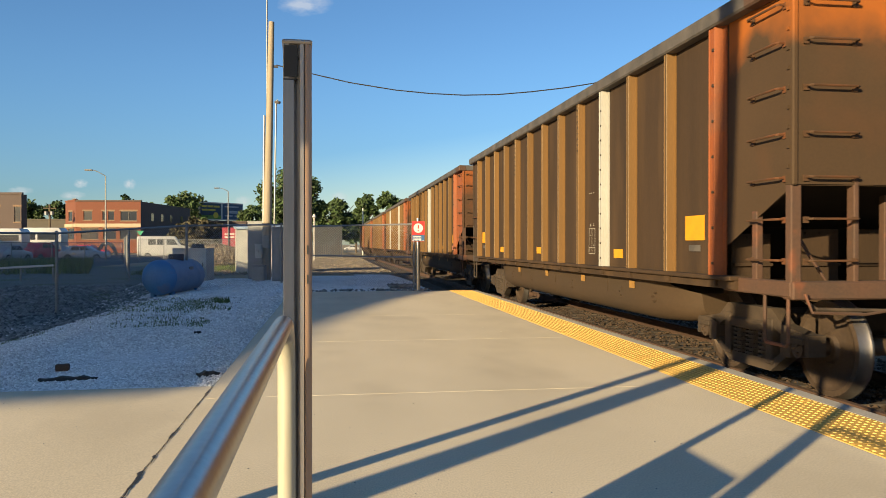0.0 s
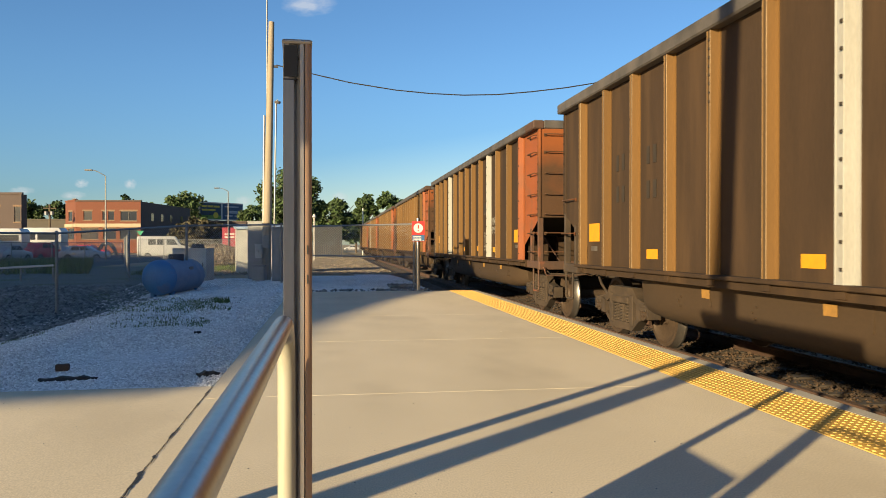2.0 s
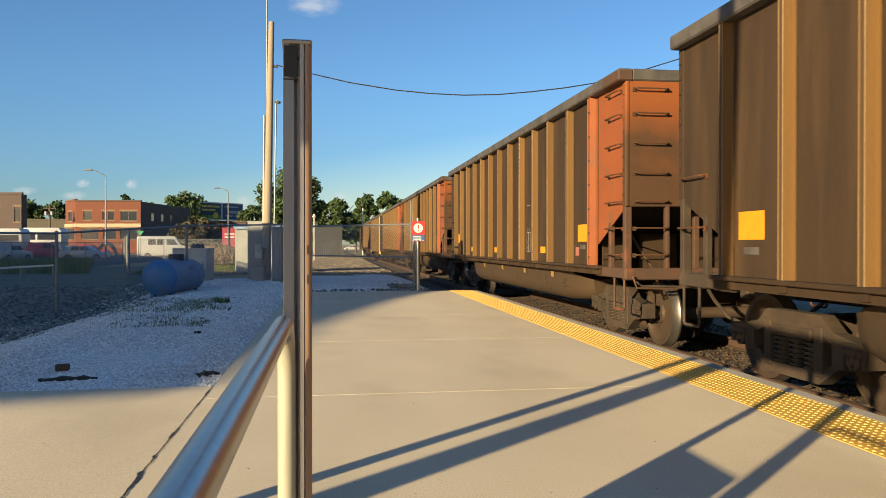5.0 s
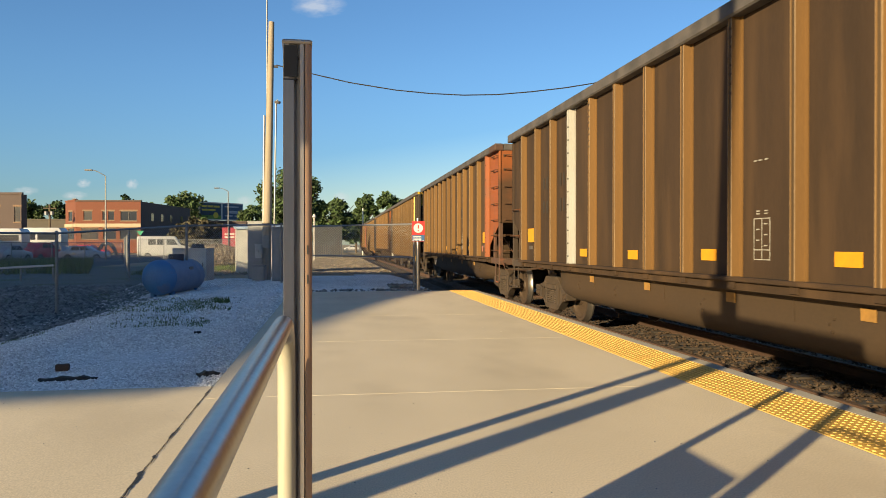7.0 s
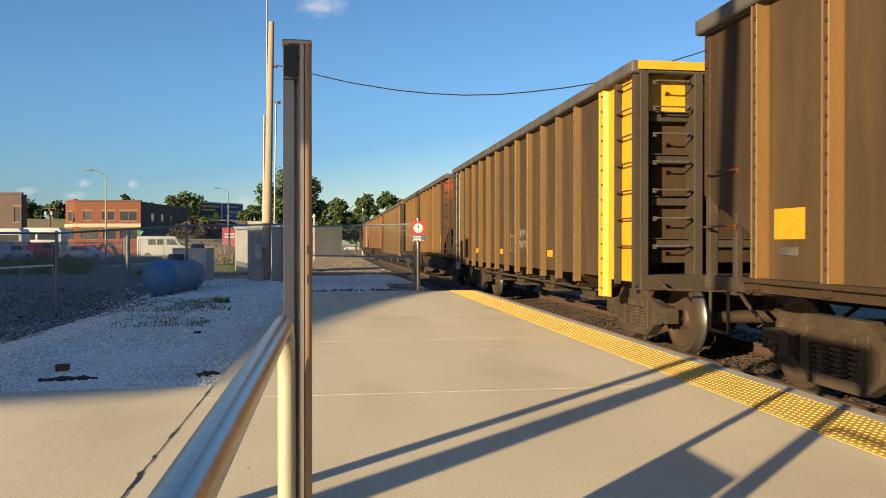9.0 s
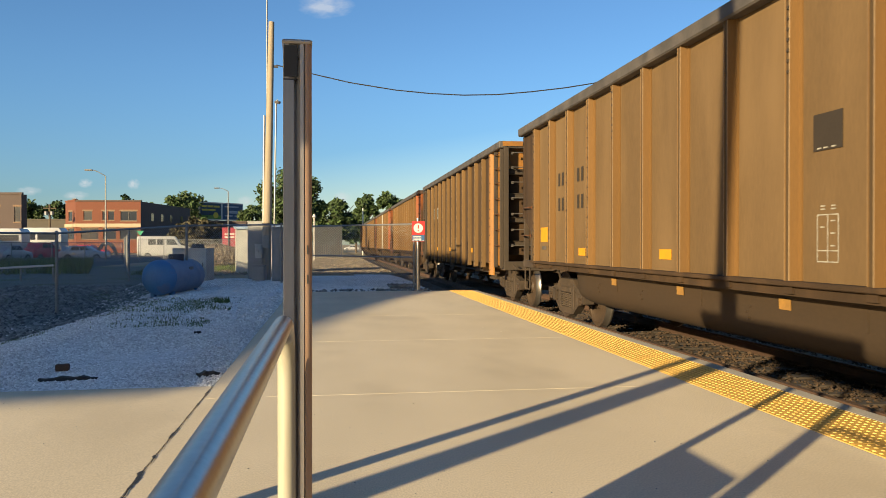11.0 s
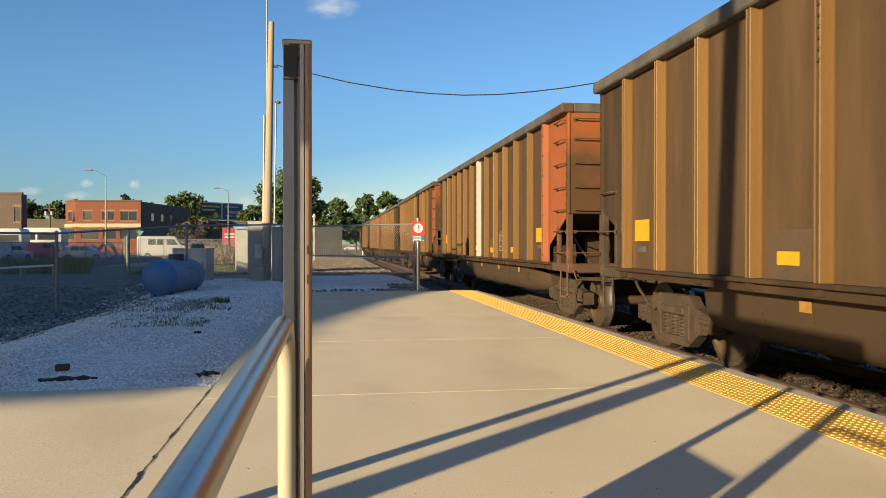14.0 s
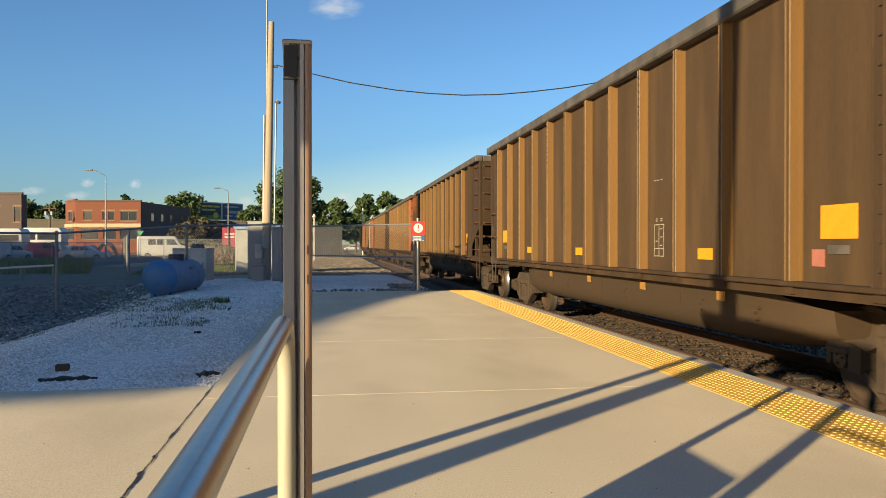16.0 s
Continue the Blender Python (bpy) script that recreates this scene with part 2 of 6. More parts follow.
def tube(bm, pts, r, seg=10):
    pts = [Vector(p) for p in pts]
    rings, a = [], None
    for i, p in enumerate(pts):
        d = (pts[min(i + 1, len(pts) - 1)] - pts[max(i - 1, 0)]).normalized()
        if a is None:
            a = d.cross(Vector((0, 0, 1)) if abs(d.z) < 0.9 else Vector((1, 0, 0)))
        a = (a - d * a.dot(d)).normalized()
        c = d.cross(a).normalized()
        rings.append([bm.verts.new(p + r * (math.cos(2 * math.pi * k / seg) * a + math.sin(2 * math.pi * k / seg) * c)) for k in range(seg)])
    for u, w in zip(rings, rings[1:]):
        for k in range(seg):
            bm.faces.new((u[k], u[(k + 1) % seg], w[(k + 1) % seg], w[k]))
    bm.faces.new(rings[0][::-1]), bm.faces.new(rings[-1])
    return bm


def mesh_of(name, bm, material, smooth=False):
    me = bpy.data.meshes.new(name)
    bmesh.ops.recalc_face_normals(bm, faces=bm.faces)
    bm.to_mesh(me)
    bm.free()
    me.materials.append(material)
    if smooth:
        for p in me.polygons:
            p.use_smooth = True
        me.set_sharp_from_angle(angle=radians(40))
    return me


def part(name, bm, material, parent=None, label="", smooth=False, at=None):
    ob = new(name, bm if isinstance(bm, bpy.types.Mesh) else mesh_of(name, bm, material, smooth))
    if parent is not None:
        ob.parent = parent
    if at is not None:
        ob.matrix_basis = at
    if label:
        ob["label"] = label
    return ob


def thing(name, label, category, m=None, group=""):
    ob = new(name)
    ob.empty_display_size = 0.2
    if m is not None:
        ob.matrix_basis = m
    return tagged(ob, label, category, group)


def B():
    return bmesh.new()


def smooth01(t):
    t = max(0.0, min(1.0, t))
    return t * t * (3 - 2 * t)


TC = 5.45          # the track's centre line
RAIL_Z = -0.21     # top of the rails
CURVE_Y, CURVE_R = 88.0, 420.0


def track(s):
    """A point and heading (degrees) of the track: straight, then bending to the right."""
    if s <= CURVE_Y:
        return TC, s, 0.0
    a = (s - CURVE_Y) / CURVE_R
    return TC + CURVE_R * (1 - math.cos(a)), CURVE_Y + CURVE_R * math.sin(a), -math.degrees(a)


# ---- platform and track ----
def slab(name, x0, x1, y0, y1, z0, z1, material, parent=None, bev=0.012):
    return part(name, box(B(), x0, x1, y0, y1, z0, z1, bev), material, parent)


PL0, PL1, EDGE = -1.0, 3.16, 3.94
platform = tagged(new("platform"), "sunlit pale concrete station platform with saw-cut joints", "platform", kind="structure")
JOINTS = [-8.0, -4.15, -0.67, 2.81, 6.29, 9.77, 13.2, 16.7, 20.1]
for y0, y1 in zip(JOINTS, JOINTS[1:]):
    slab("concrete_slab", PL0 + 0.003, PL1, y0 + 0.0025, y1 - 0.0025, -0.2, 0.0, CONCRETE, platform, 0.002)
slab("platform_base", PL0, PL1 + 0.6, -8, 20.1, -0.45, -0.03, KERB, platform)
slab("edge_kerb", 3.77, EDGE, -8, 20.1, -0.55, 0.0, KERB, platform, 0.015)
walkway = tagged(new("walkway"), "pale concrete walkway slab beside the platform", "walkway", kind="structure")
slab("concrete_slab", -9, PL0 - 0.003, 3.2, 6.85, -0.2, -0.002, CONCRETE, walkway, 0.006)
slab("concrete_slab", -9, PL0 - 0.003, -8, 3.19, -0.2, -0.002, CONCRETE, walkway, 0.006)


def tactile_mesh():
    bm = B()
    box(bm, 0.0, 0.606, 0.0, 1.216, -0.03, 0.004, 0.003)
    for i in range(10):
        for j in range(20):
            cx, cy = 0.033 + i * 0.06, 0.038 + j * 0.06
            a = [bm.verts.new((cx + 0.0165 * math.cos(k * 1.0472), cy + 0.0165 * math.sin(k * 1.0472), 0.003)) for k in range(6)]
            b = [bm.verts.new((cx + 0.009 * math.cos(k * 1.0472), cy + 0.009 * math.sin(k * 1.0472), 0.0095)) for k in range(6)]
            for k in range(6):
                bm.faces.new((a[k], a[(k + 1) % 6], b[(k + 1) % 6], b[k])).material_index = 1
            bm.faces.new(b).material_index = 1
    me = mesh_of("tactile_tile", bm, TACTILE)
    me.materials.append(DOME)
    return me


strip = tagged(new("tactile_strip"), "yellow tactile warning tiles with raised domes", "tactile paving", kind="structure")
TACT = tactile_mesh()
for i in range(23):
    part("tactile_tile", TACT, TACTILE, strip, at=pose(PL1 + 0.002, 20.1 - 1.219 * (i + 1), 0.0))

# rails, sleepers and ballast
RAILP = [(-0.07, -0.17), (0.07, -0.17), (0.07, -0.155), (0.012, -0.13), (0.010, -0.045), (0.036, -0.03), (0.036, -0.003), (0.03, 0.0), (-0.03, 0.0), (-0.036, -0.003), (-0.036, -0.03), (-0.010, -0.045), (-0.012, -0.13), (-0.07, -0.155)]
track_ob = tagged(new("railway_track"), "rusty rails on timber sleepers in dark ballast", "railway track", kind="structure")
SPOTS = [-25.0 + 4.0 * i for i in range(62)]
for s in (-1, 1):
    bm = B()
    rings = []
    for y in SPOTS:
        x, yy, h = track(y)
        mt = pose(x, yy, RAIL_Z, 0, 0, h)
        rings.append([bm.verts.new(mt @ Vector((s * 0.7535 + a, 0, b))) for a, b in RAILP])
    for u, w in zip(rings, rings[1:]):
        for k in range(len(RAILP)):
            bm.faces.new((u[k], u[(k + 1) % len(RAILP)], w[(k + 1) % len(RAILP)], w[k]))
    part("rail", bm, RUST, track_ob, "rusty steel rail")
SLEEPER_W = mat("sleeper_timber", (0.055, 0.042, 0.032), 0.9, 0, (0.035, 0.028, 0.022), 4, 0.8, 20, 0.4, 0.4, rand=0.25, stretch=(0.3, 3, 3))
SLEEPER = mesh_of("sleeper", box(B(), -1.28, 1.28, -0.115, 0.115, -0.35, -0.165, 0.012), SLEEPER_W)
for i in range(150):
    x, y, h = track(-6 + i * 0.52)
    part("sleeper", SLEEPER, SLEEPER_W, track_ob, at=pose(x + 0.04 * math.sin(i * 3.1), y, RAIL_Z + 0.008, 0, 0, h + math.sin(i * 1.7)))


def ground_z(x, y):
    """Lower to the left of the yard; the track bed lies under the platform's level."""
    if x > 3.85 and x < 8.5:
        return -0.39
    if x >= 8.5:
        return -0.43 + 0.2 * smooth01((x - 8.5) / 3)
    z = -0.03
    z -= 0.33 * smooth01((-x - 3.4) / 2.2) * smooth01((26 - y) / 8)
    z -= 0.38 * smooth01((x - 2.6) / 1.0)
    return z


def ground_sheet():
    bm = B()
    xs = [-1500, -600, -250, -120, -70, -45, -30, -22, -17, -13] + [-11 + 0.5 * i for i in range(50)] + [15, 20, 30, 50, 90, 180, 400, 1500]
    ys = [-800, -200, -80, -40, -20, -12, -8] + [-4 + 1.0 * i for i in range(48)] + [46, 50, 56, 64, 76, 95, 130, 180, 260, 420, 800, 2500]
    vs = {}
    for i, x in enumerate(xs):
        for j, y in enumerate(ys):
            z = ground_z(x, y)
            if -9.3 < x < 3.84 and y < 6.86:
                z = -0.28
            elif -1.05 < x < 3.84 and y < 20.2:
                z = min(z, -0.28)
            z += 0.02 * noise.noise((x * 0.7, y * 0.7, 0))
            vs[i, j] = bm.verts.new((x, y, z))
    for i in range(len(xs) - 1):
        for j in range(len(ys) - 1):
            bm.faces.new((vs[i, j], vs[i + 1, j], vs[i + 1, j + 1], vs[i, j + 1]))
    return bm


DIRT = mat("brown_dirt", (0.34, 0.26, 0.165), 0.95, 0, (0.24, 0.18, 0.115), 0.35, 0.8, 18, 0.5, 0.3, 0.02, stain=(0.17, 0.19, 0.08), stain_scale=0.12, bump_scale=14)
ground_ob = part("ground", ground_sheet(), GRAVEL, smooth=True)
ASPHALT = mat('car_park_asphalt', (0.06, 0.06, 0.06), 0.9, 0, (0.045, 0.045, 0.045), 0.5, 0.7, 20, 0.3, 0.3)
for extra in (EARTH, DIRT, BALLAST, ASPHALT):
    ground_ob.data.materials.append(extra)
for f in ground_ob.data.polygons:
    cx, cy, _ = f.center
    edge = -4.4 - 0.7 * math.sin(cy * 0.6) - 0.03 * (cy - 13)
    if 3.6 < cx < 8.8 and cy < 90:
        f.material_index = 3
    elif cx < edge and cy > 12.5 and cy < 46 and cx < -0.2 * cy + 1.2:
        f.material_index = 1
    elif cx < 8.8 and cy > 31 + 0.5 * cx and not (cx < -13 and 44 < cy < 110):
        f.material_index = 2
    elif cx < -13 and cy > 44 and cy < 110:
        f.material_index = 4
    # ground beyond the track is coloured dark to read as the train's shade
    elif cx > 8.8 and cy < 90:
        f.material_index = 1
    elif cx < -13 or cx > 8.8:
        f.material_index = 2
ground = tagged(ground_ob, "grey crushed gravel yard reaching to the horizon", "ground", kind="structure")


# ragged open joint between platform and walkway
bm = B()
rj = random.Random(5)
prev = None
for i in range(300):
    y = 2.2 + i * 0.0155
    w = (0.002 if y > 4.3 else 0.0045) + (0.005 if y > 4.3 else 0.008) * max(0, noise.noise((0, y * 9, 2))) + (0.010 * rj.random() if noise.noise((2, y * 3, 7)) > 0.05 else 0)
    o = 0.012 * noise.noise((3, y * 5, 0)) + 0.007 * rj.uniform(-1, 1)
    cur = [bm.verts.new((PL0 + o - w, y, 0.003)), bm.verts.new((PL0 + o + w, y, 0.003))]
    if prev:
        bm.faces.new((prev[0], prev[1], cur[1], cur[0]))
    prev = cur
part("open_joint", bm, DARK, walkway, "dark crumbled open joint")
# ---- the train ----
PITCH_CAR, SPEED, FIRST = 16.18, 12.29, 13.35
SHIFT = {0: 0.04, 1: 0.19, 2: 0.27, 3: 0.38, 4: 0.5, 5: 0.57, 6: 0.40, 7: 0.3, 8: 0.25, 9: 0.22, 10: 0.28, 11: 0.35, 12: 0.14}   # slack between the cars
RIBS = [-6.10, -5.02] + [-3.89 + 1.018 * i for i in range(11)]
HL = 7.35


def rib_mesh(name, material, z0, z1, w=0.15, d=0.10, rivet_step=0.21, rivet_from=0.0, edge=None, cap=None):
    """A hat-shaped side post on the -x side, standing off x = 0, with a row of rivets on its flange."""
    bm = B()
    c, lip = w * 0.36, 0.011
    prism(bm, [(0.0, -w * 0.8), (-0.012, -w * 0.8), (-0.018, -w / 2), (-d + 0.004, -c), (-d, -c + 0.003), (-d, -c + lip), (-d + 0.007, -c + lip + 0.003),
               (-d + 0.007, c - lip - 0.003), (-d, c - lip), (-d, c), (-0.018, w / 2), (-0.012, w * 0.8), (0.0, w * 0.8)], z0, z1, "z")
    # the lips of the cap are paler, the cap between them is darker
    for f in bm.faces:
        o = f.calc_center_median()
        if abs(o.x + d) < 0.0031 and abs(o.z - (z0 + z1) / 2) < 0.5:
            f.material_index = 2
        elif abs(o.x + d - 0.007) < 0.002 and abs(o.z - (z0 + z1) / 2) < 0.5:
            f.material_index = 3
    nf = len(bm.faces)
    zs = z0 + 0.12 + rivet_from * (z1 - z0)
    while rivet_step and zs < z1 - 0.1:
        box(bm, -0.026, -0.008, w * 0.66 - 0.017, w * 0.66 + 0.017, zs - 0.017, zs + 0.017)
        box(bm, -d - 0.012, -d + 0.004, -w * 0.2 - 0.013, -w * 0.2 + 0.013, zs - 0.013, zs + 0.013)
        zs += rivet_step
    bm.faces.ensure_lookup_table()
    for f in bm.faces[nf:]:
        f.material_index = 1
    me = mesh_of(name, bm, material)
    for extra in (RIVET, edge or material, cap or material):
        me.materials.append(extra)
    return me


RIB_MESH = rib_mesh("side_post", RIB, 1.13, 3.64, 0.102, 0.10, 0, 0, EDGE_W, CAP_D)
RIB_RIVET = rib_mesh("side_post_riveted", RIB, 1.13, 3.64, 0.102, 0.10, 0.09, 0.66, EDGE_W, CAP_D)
RIB_WHITE = rib_mesh("side_post_white", WHITE_P, 1.13, 3.64, 0.15)
RIB_ORANGE = rib_mesh("side_post_orange", ORANGE, 1.13, 3.64, 0.17, 0.10, 0.36)
RIB_FULL = rib_mesh("side_post_bolted", RIB, 1.13, 3.64, 0.125, 0.10, 0.15, 0, EDGE_W, CAP_D)
RIB_DUST = rib_mesh("side_post_dusty", DUST, 1.13, 3.64, 0.17)


def wheelset_mesh():
    bm = B()
    prof = [(1.10, 0.0), (1.10, 0.085), (0.98, 0.085), (0.96, 0.075), (0.80, 0.075), (0.80, 0.13), (0.765, 0.15), (0.74, 0.30), (0.775, 0.385), (0.795, 0.40), (0.795, 0.452),
            (0.73, 0.460), (0.69, 0.485), (0.665, 0.480), (0.66, 0.39), (0.70, 0.30), (0.69, 0.14), (0.66, 0.10), (0.60, 0.085), (0.0, 0.08)]
    seg = 28
    for sgn in (1, -1):
        rings = [[bm.verts.new((sgn * x, r * math.cos(2 * math.pi * k / seg), r * math.sin(2 * math.pi * k / seg))) for k in range(seg)] for x, r in prof if r > 0]
        for u, w in zip(rings, rings[1:]):
            for k in range(seg):
                bm.faces.new((u[k], u[(k + 1) % seg], w[(k + 1) % seg], w[k]))
        bm.faces.new(rings[0])
        for k in range(3):
            a = k * 2.094
            cyl(bm, (sgn * 1.10, 0.045 * math.cos(a), 0.045 * math.sin(a)), (sgn * 1.125, 0.045 * math.cos(a), 0.045 * math.sin(a)), 0.014, 6)
    me = mesh_of("wheelset", bm, WHEELM, True)
    me.materials.append(TREADM)
    for f in me.polygons:
        if math.hypot(f.center.y, f.center.z) > 0.449 and abs(f.normal.x) < 0.8:
            f.material_index = 1
    return me


TREADM = mat("polished_wheel_tread", (0.20, 0.18, 0.165), 0.35, 0.8, (0.14, 0.12, 0.10), 3, 0.5, 40, 0.1, 0)
WHEELM = mat("worn_wheel_steel", (0.07, 0.045, 0.028), 0.7, 0.3, (0.045, 0.03, 0.02), 3, 0.8, 30, 0.3, 0.2)
WHEELSET = wheelset_mesh()


def side_frame_mesh():
    bm = B()
    x0, x1 = 0.93, 1.07
    prism(bm, [(-0.95, 0.60), (-0.60, 0.66), (-0.42, 0.80), (0.42, 0.80), (0.60, 0.66), (0.95, 0.60), (0.95, 0.50), (0.66, 0.52), (0.36, 0.66), (-0.36, 0.66), (-0.66, 0.52), (-0.95, 0.50)], x0, x1, "x")
    prism(bm, [(-0.66, 0.42), (-0.42, 0.28), (0.42, 0.28), (0.66, 0.42), (0.66, 0.34), (0.40, 0.17), (-0.40, 0.17), (-0.66, 0.34)], x0, x1, "x")
    for s in (-1, 1):
        box(bm, x0, x1 + 0.02, s * 0.40 - 0.06, s * 0.40 + 0.06, 0.24, 0.70, 0.012)
        prism(bm, [(s * 0.62, 0.36), (s * 0.62, 0.56), (s * 0.76, 0.60), (s * 1.06, 0.60), (s * 1.06, 0.40), (s * 1.0, 0.40), (s * 1.0, 0.52), (s * 0.78, 0.52), (s * 0.78, 0.36)], x0 - 0.01, x1 + 0.03, "x")
        box(bm, x0 - 0.02, x1 + 0.05, s * 0.889 - 0.12, s * 0.889 + 0.12, 0.50, 0.56, 0.01)
    for yy in (-0.24, 0.0, 0.24):
        for k in range(6):
            cyl(bm, (1.0, yy, 0.29 + k * 0.045), (1.0, yy, 0.312 + k * 0.045), 0.095, 10)
        cyl(bm, (1.0, yy, 0.28), (1.0, yy, 0.56), 0.06, 8)
    box(bm, x0 - 0.05, x1 + 0.04, -0.33, 0.33, 0.55, 0.66, 0.02)
    return mesh_of("side_frame", bm, UNDER)


SIDE_FRAME = side_frame_mesh()


def bolster_mesh():
    bm = B()
    box(bm, -0.95, 0.95, -0.2, 0.2, 0.52, 0.76, 0.03)
    cyl(bm, (0, 0, 0.7), (0, 0, 1.0), 0.2, 14)
    for s in (-1, 1):
        box(bm, -0.75, 0.75, s * 0.36 - 0.05, s * 0.36 + 0.05, 0.40, 0.5, 0.01)
        for e in (-1, 1):
            box(bm, e * 0.75 - 0.06, e * 0.75 + 0.06, s * 0.36, s * 0.44, 0.33, 0.58, 0.01)
    return mesh_of("bolster", bm, UNDER)


BOLSTER = bolster_mesh()


def truck(car, y):
    t = part("truck", BOLSTER, UNDER, car, "grimy cast steel freight truck", at=pose(0, y, 0))
    part("side_frame", SIDE_FRAME, UNDER, t)
    part("side_frame", SIDE_FRAME, UNDER, t, at=pose(0, 0, 0, 0, 0, 180))
    for s in (-1, 1):
        part("wheelset", WHEELSET, UNDER, t, "steel wheel pair on its axle", at=pose(0, s * 0.889, 0.457))
    return t


def coupler_mesh():
    bm = B()
    box(bm, -0.09, 0.09, -0.62, 0.25, 0.79, 0.93, 0.02)
    box(bm, -0.16, 0.16, -0.78, -0.58, 0.72, 0.98, 0.03)
    box(bm, 0.05, 0.17, -0.86, -0.72, 0.74, 0.96, 0.03)
    tube(bm, [(-0.3, 0.0, 0.85), (-0.35, -0.3, 0.7), (-0.32, -0.6, 0.5), (-0.2, -0.8, 0.42), (0, -0.86, 0.42)], 0.025, 8)
    tube(bm, [(-1.35, 0.05, 0.98), (-1.3, -0.12, 0.88), (-0.5, -0.16, 0.86), (-0.12, -0.3, 0.98)], 0.018, 6)
    return mesh_of("coupler", bm, UNDER)


COUPLER = coupler_mesh()


def rung_mesh(length, axis, material):
    """A grab iron: a bar on two stand-offs and foot plates, its middle at the origin, standing off -x or -y."""
    bm, h = B(), length / 2
    if axis == "side":
        pts = [(0, -h, 0), (-0.06, -h, 0), (-0.075, -h + 0.02, 0), (-0.075, h - 0.02, 0), (-0.06, h, 0), (0, h, 0)]
    else:
        pts = [(-h, 0, 0), (-h, -0.06, 0), (-h + 0.02, -0.075, 0), (h - 0.02, -0.075, 0), (h, -0.06, 0), (h, 0, 0)]
    tube(bm, pts, 0.011, 6)
    for s in (-1, 1):
        if axis == "side":
            box(bm, -0.012, 0.0, s * h - 0.025, s * h + 0.025, -0.035, 0.02)
        else:
            box(bm, s * h - 0.025, s * h + 0.025, -0.012, 0.0, -0.035, 0.02)
    return mesh_of("grab_iron", bm, material)


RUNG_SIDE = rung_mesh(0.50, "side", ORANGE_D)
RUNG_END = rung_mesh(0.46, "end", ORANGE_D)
RUNG_END_G = rung_mesh(0.46, "end", CHORD)
RUNG_ZS = (3.53, 3.20, 2.80, 2.40, 2.02, 1.66, 1.30)


def tub_mesh():
    """The deep belly between the trucks, its ends rising in slopes and its lower edges rounded."""
    bm = B()
    rings = []
    for y, zt, zb, k in ((-4.95, 0.86, 0.60, 0.80), (-4.85, 0.88, 0.54, 0.86), (-4.6, 0.94, 0.50, 0.94), (-3.95, 1.085, 0.46, 1.0), (3.95, 1.085, 0.46, 1.0), (4.6, 0.94, 0.50, 0.94), (4.85, 0.88, 0.54, 0.86), (4.95, 0.86, 0.60, 0.80)):
        r = min(0.28, (zt - zb) * 0.55)
        pr = [(-1.38, zt), (-1.36, zb + r)] + [(-1.36 + r - r * math.cos(a), zb + r - r * math.sin(a)) for a in (0.4, 0.8, 1.2, 1.57)]
        pr = pr + [(-x, z) for x, z in pr[::-1]]
        rings.append([bm.verts.new((x * k, y, z)) for x, z in pr])
    for u, w in zip(rings, rings[1:]):
        for i in range(len(u) - 1):
            bm.faces.new((u[i], u[i + 1], w[i + 1], w[i]))
        bm.faces.new((u[-1], u[0], w[0], w[-1]))
    bm.faces.new(rings[0]), bm.faces.new(rings[-1])
    # weld seams and a few plug bolts on the belly's sides
    for s in (-1, 1):
        for y in (-2.55, 0.1, 2.6):
            box(bm, s * 1.366, s * 1.376, y - 0.012, y + 0.012, 0.76, 1.07)
        for y in (-4.2, -3.1, -0.9, 1.7, 3.3):
            for dy, dz in ((0, 0), (0.07, -0.05), (0.03, -0.11)):
                box(bm, s * 1.33, s * 1.382, y + dy - 0.012, y + dy + 0.012, 0.82 + dz, 0.84 + dz)
    return mesh_of("tub", bm, TUBM, True)


TUB = tub_mesh()


def body_mesh():
    """Side sheets, tapering up at the end bays, over the side sills; the open top shows no load."""
    bm = B()
    for s in (-1, 1):
        prof = [(-HL, 3.66), (-HL, 1.95), (-6.2, 1.42), (-6.2, 1.12), (6.2, 1.12), (6.2, 1.42), (HL, 1.95), (HL, 3.66)]
        prism(bm, prof, s * 1.50, s * 1.485, "x")
    for s in (-1, 1):
        prism(bm, [(s * (HL - 0.01), 3.6), (s * (HL - 0.01), 1.95), (s * (HL - 0.05), 1.95), (s * (HL - 0.05), 3.6)], -1.484, 1.484, "x")
    box(bm, -1.48, 1.48, -5.2, 5.2, 1.12, 1.14)
    return mesh_of("body", bm, DUST)


BODY = body_mesh()
BODY_PALE = BODY.copy()
BODY_PALE.materials[0] = DUST_H


def chord_mesh():
    bm = B()
    for s in (-1, 1):
        box(bm, s * 1.43, s * 1.63, -HL - 0.03, HL + 0.03, 3.64, 3.80, 0.018)
        box(bm, -1.43, 1.43, s * (HL + 0.03), s * (HL - 0.14), 3.64, 3.80, 0.018)
    return mesh_of("top_chord", bm, CHORD)


CHORD_MESH = chord_mesh()


def sill_mesh():
    bm = B()
    for s in (-1, 1):
        box(bm, s * 1.40, s * 1.62, -6.5, 6.5, 1.085, 1.13, 0.008)
        box(bm, s * 1.40, s * 1.56, -6.5, 6.5, 1.00, 1.085)
        for y in RIBS:
            box(bm, s * 1.56, s * 1.585, y - 0.06, y + 0.06, 1.02, 1.085)
    box(bm, -0.25, 0.25, -7.1, 7.1, 0.82, 1.05)
    return mesh_of("side_sill", bm, DUST)


SILL = sill_mesh()


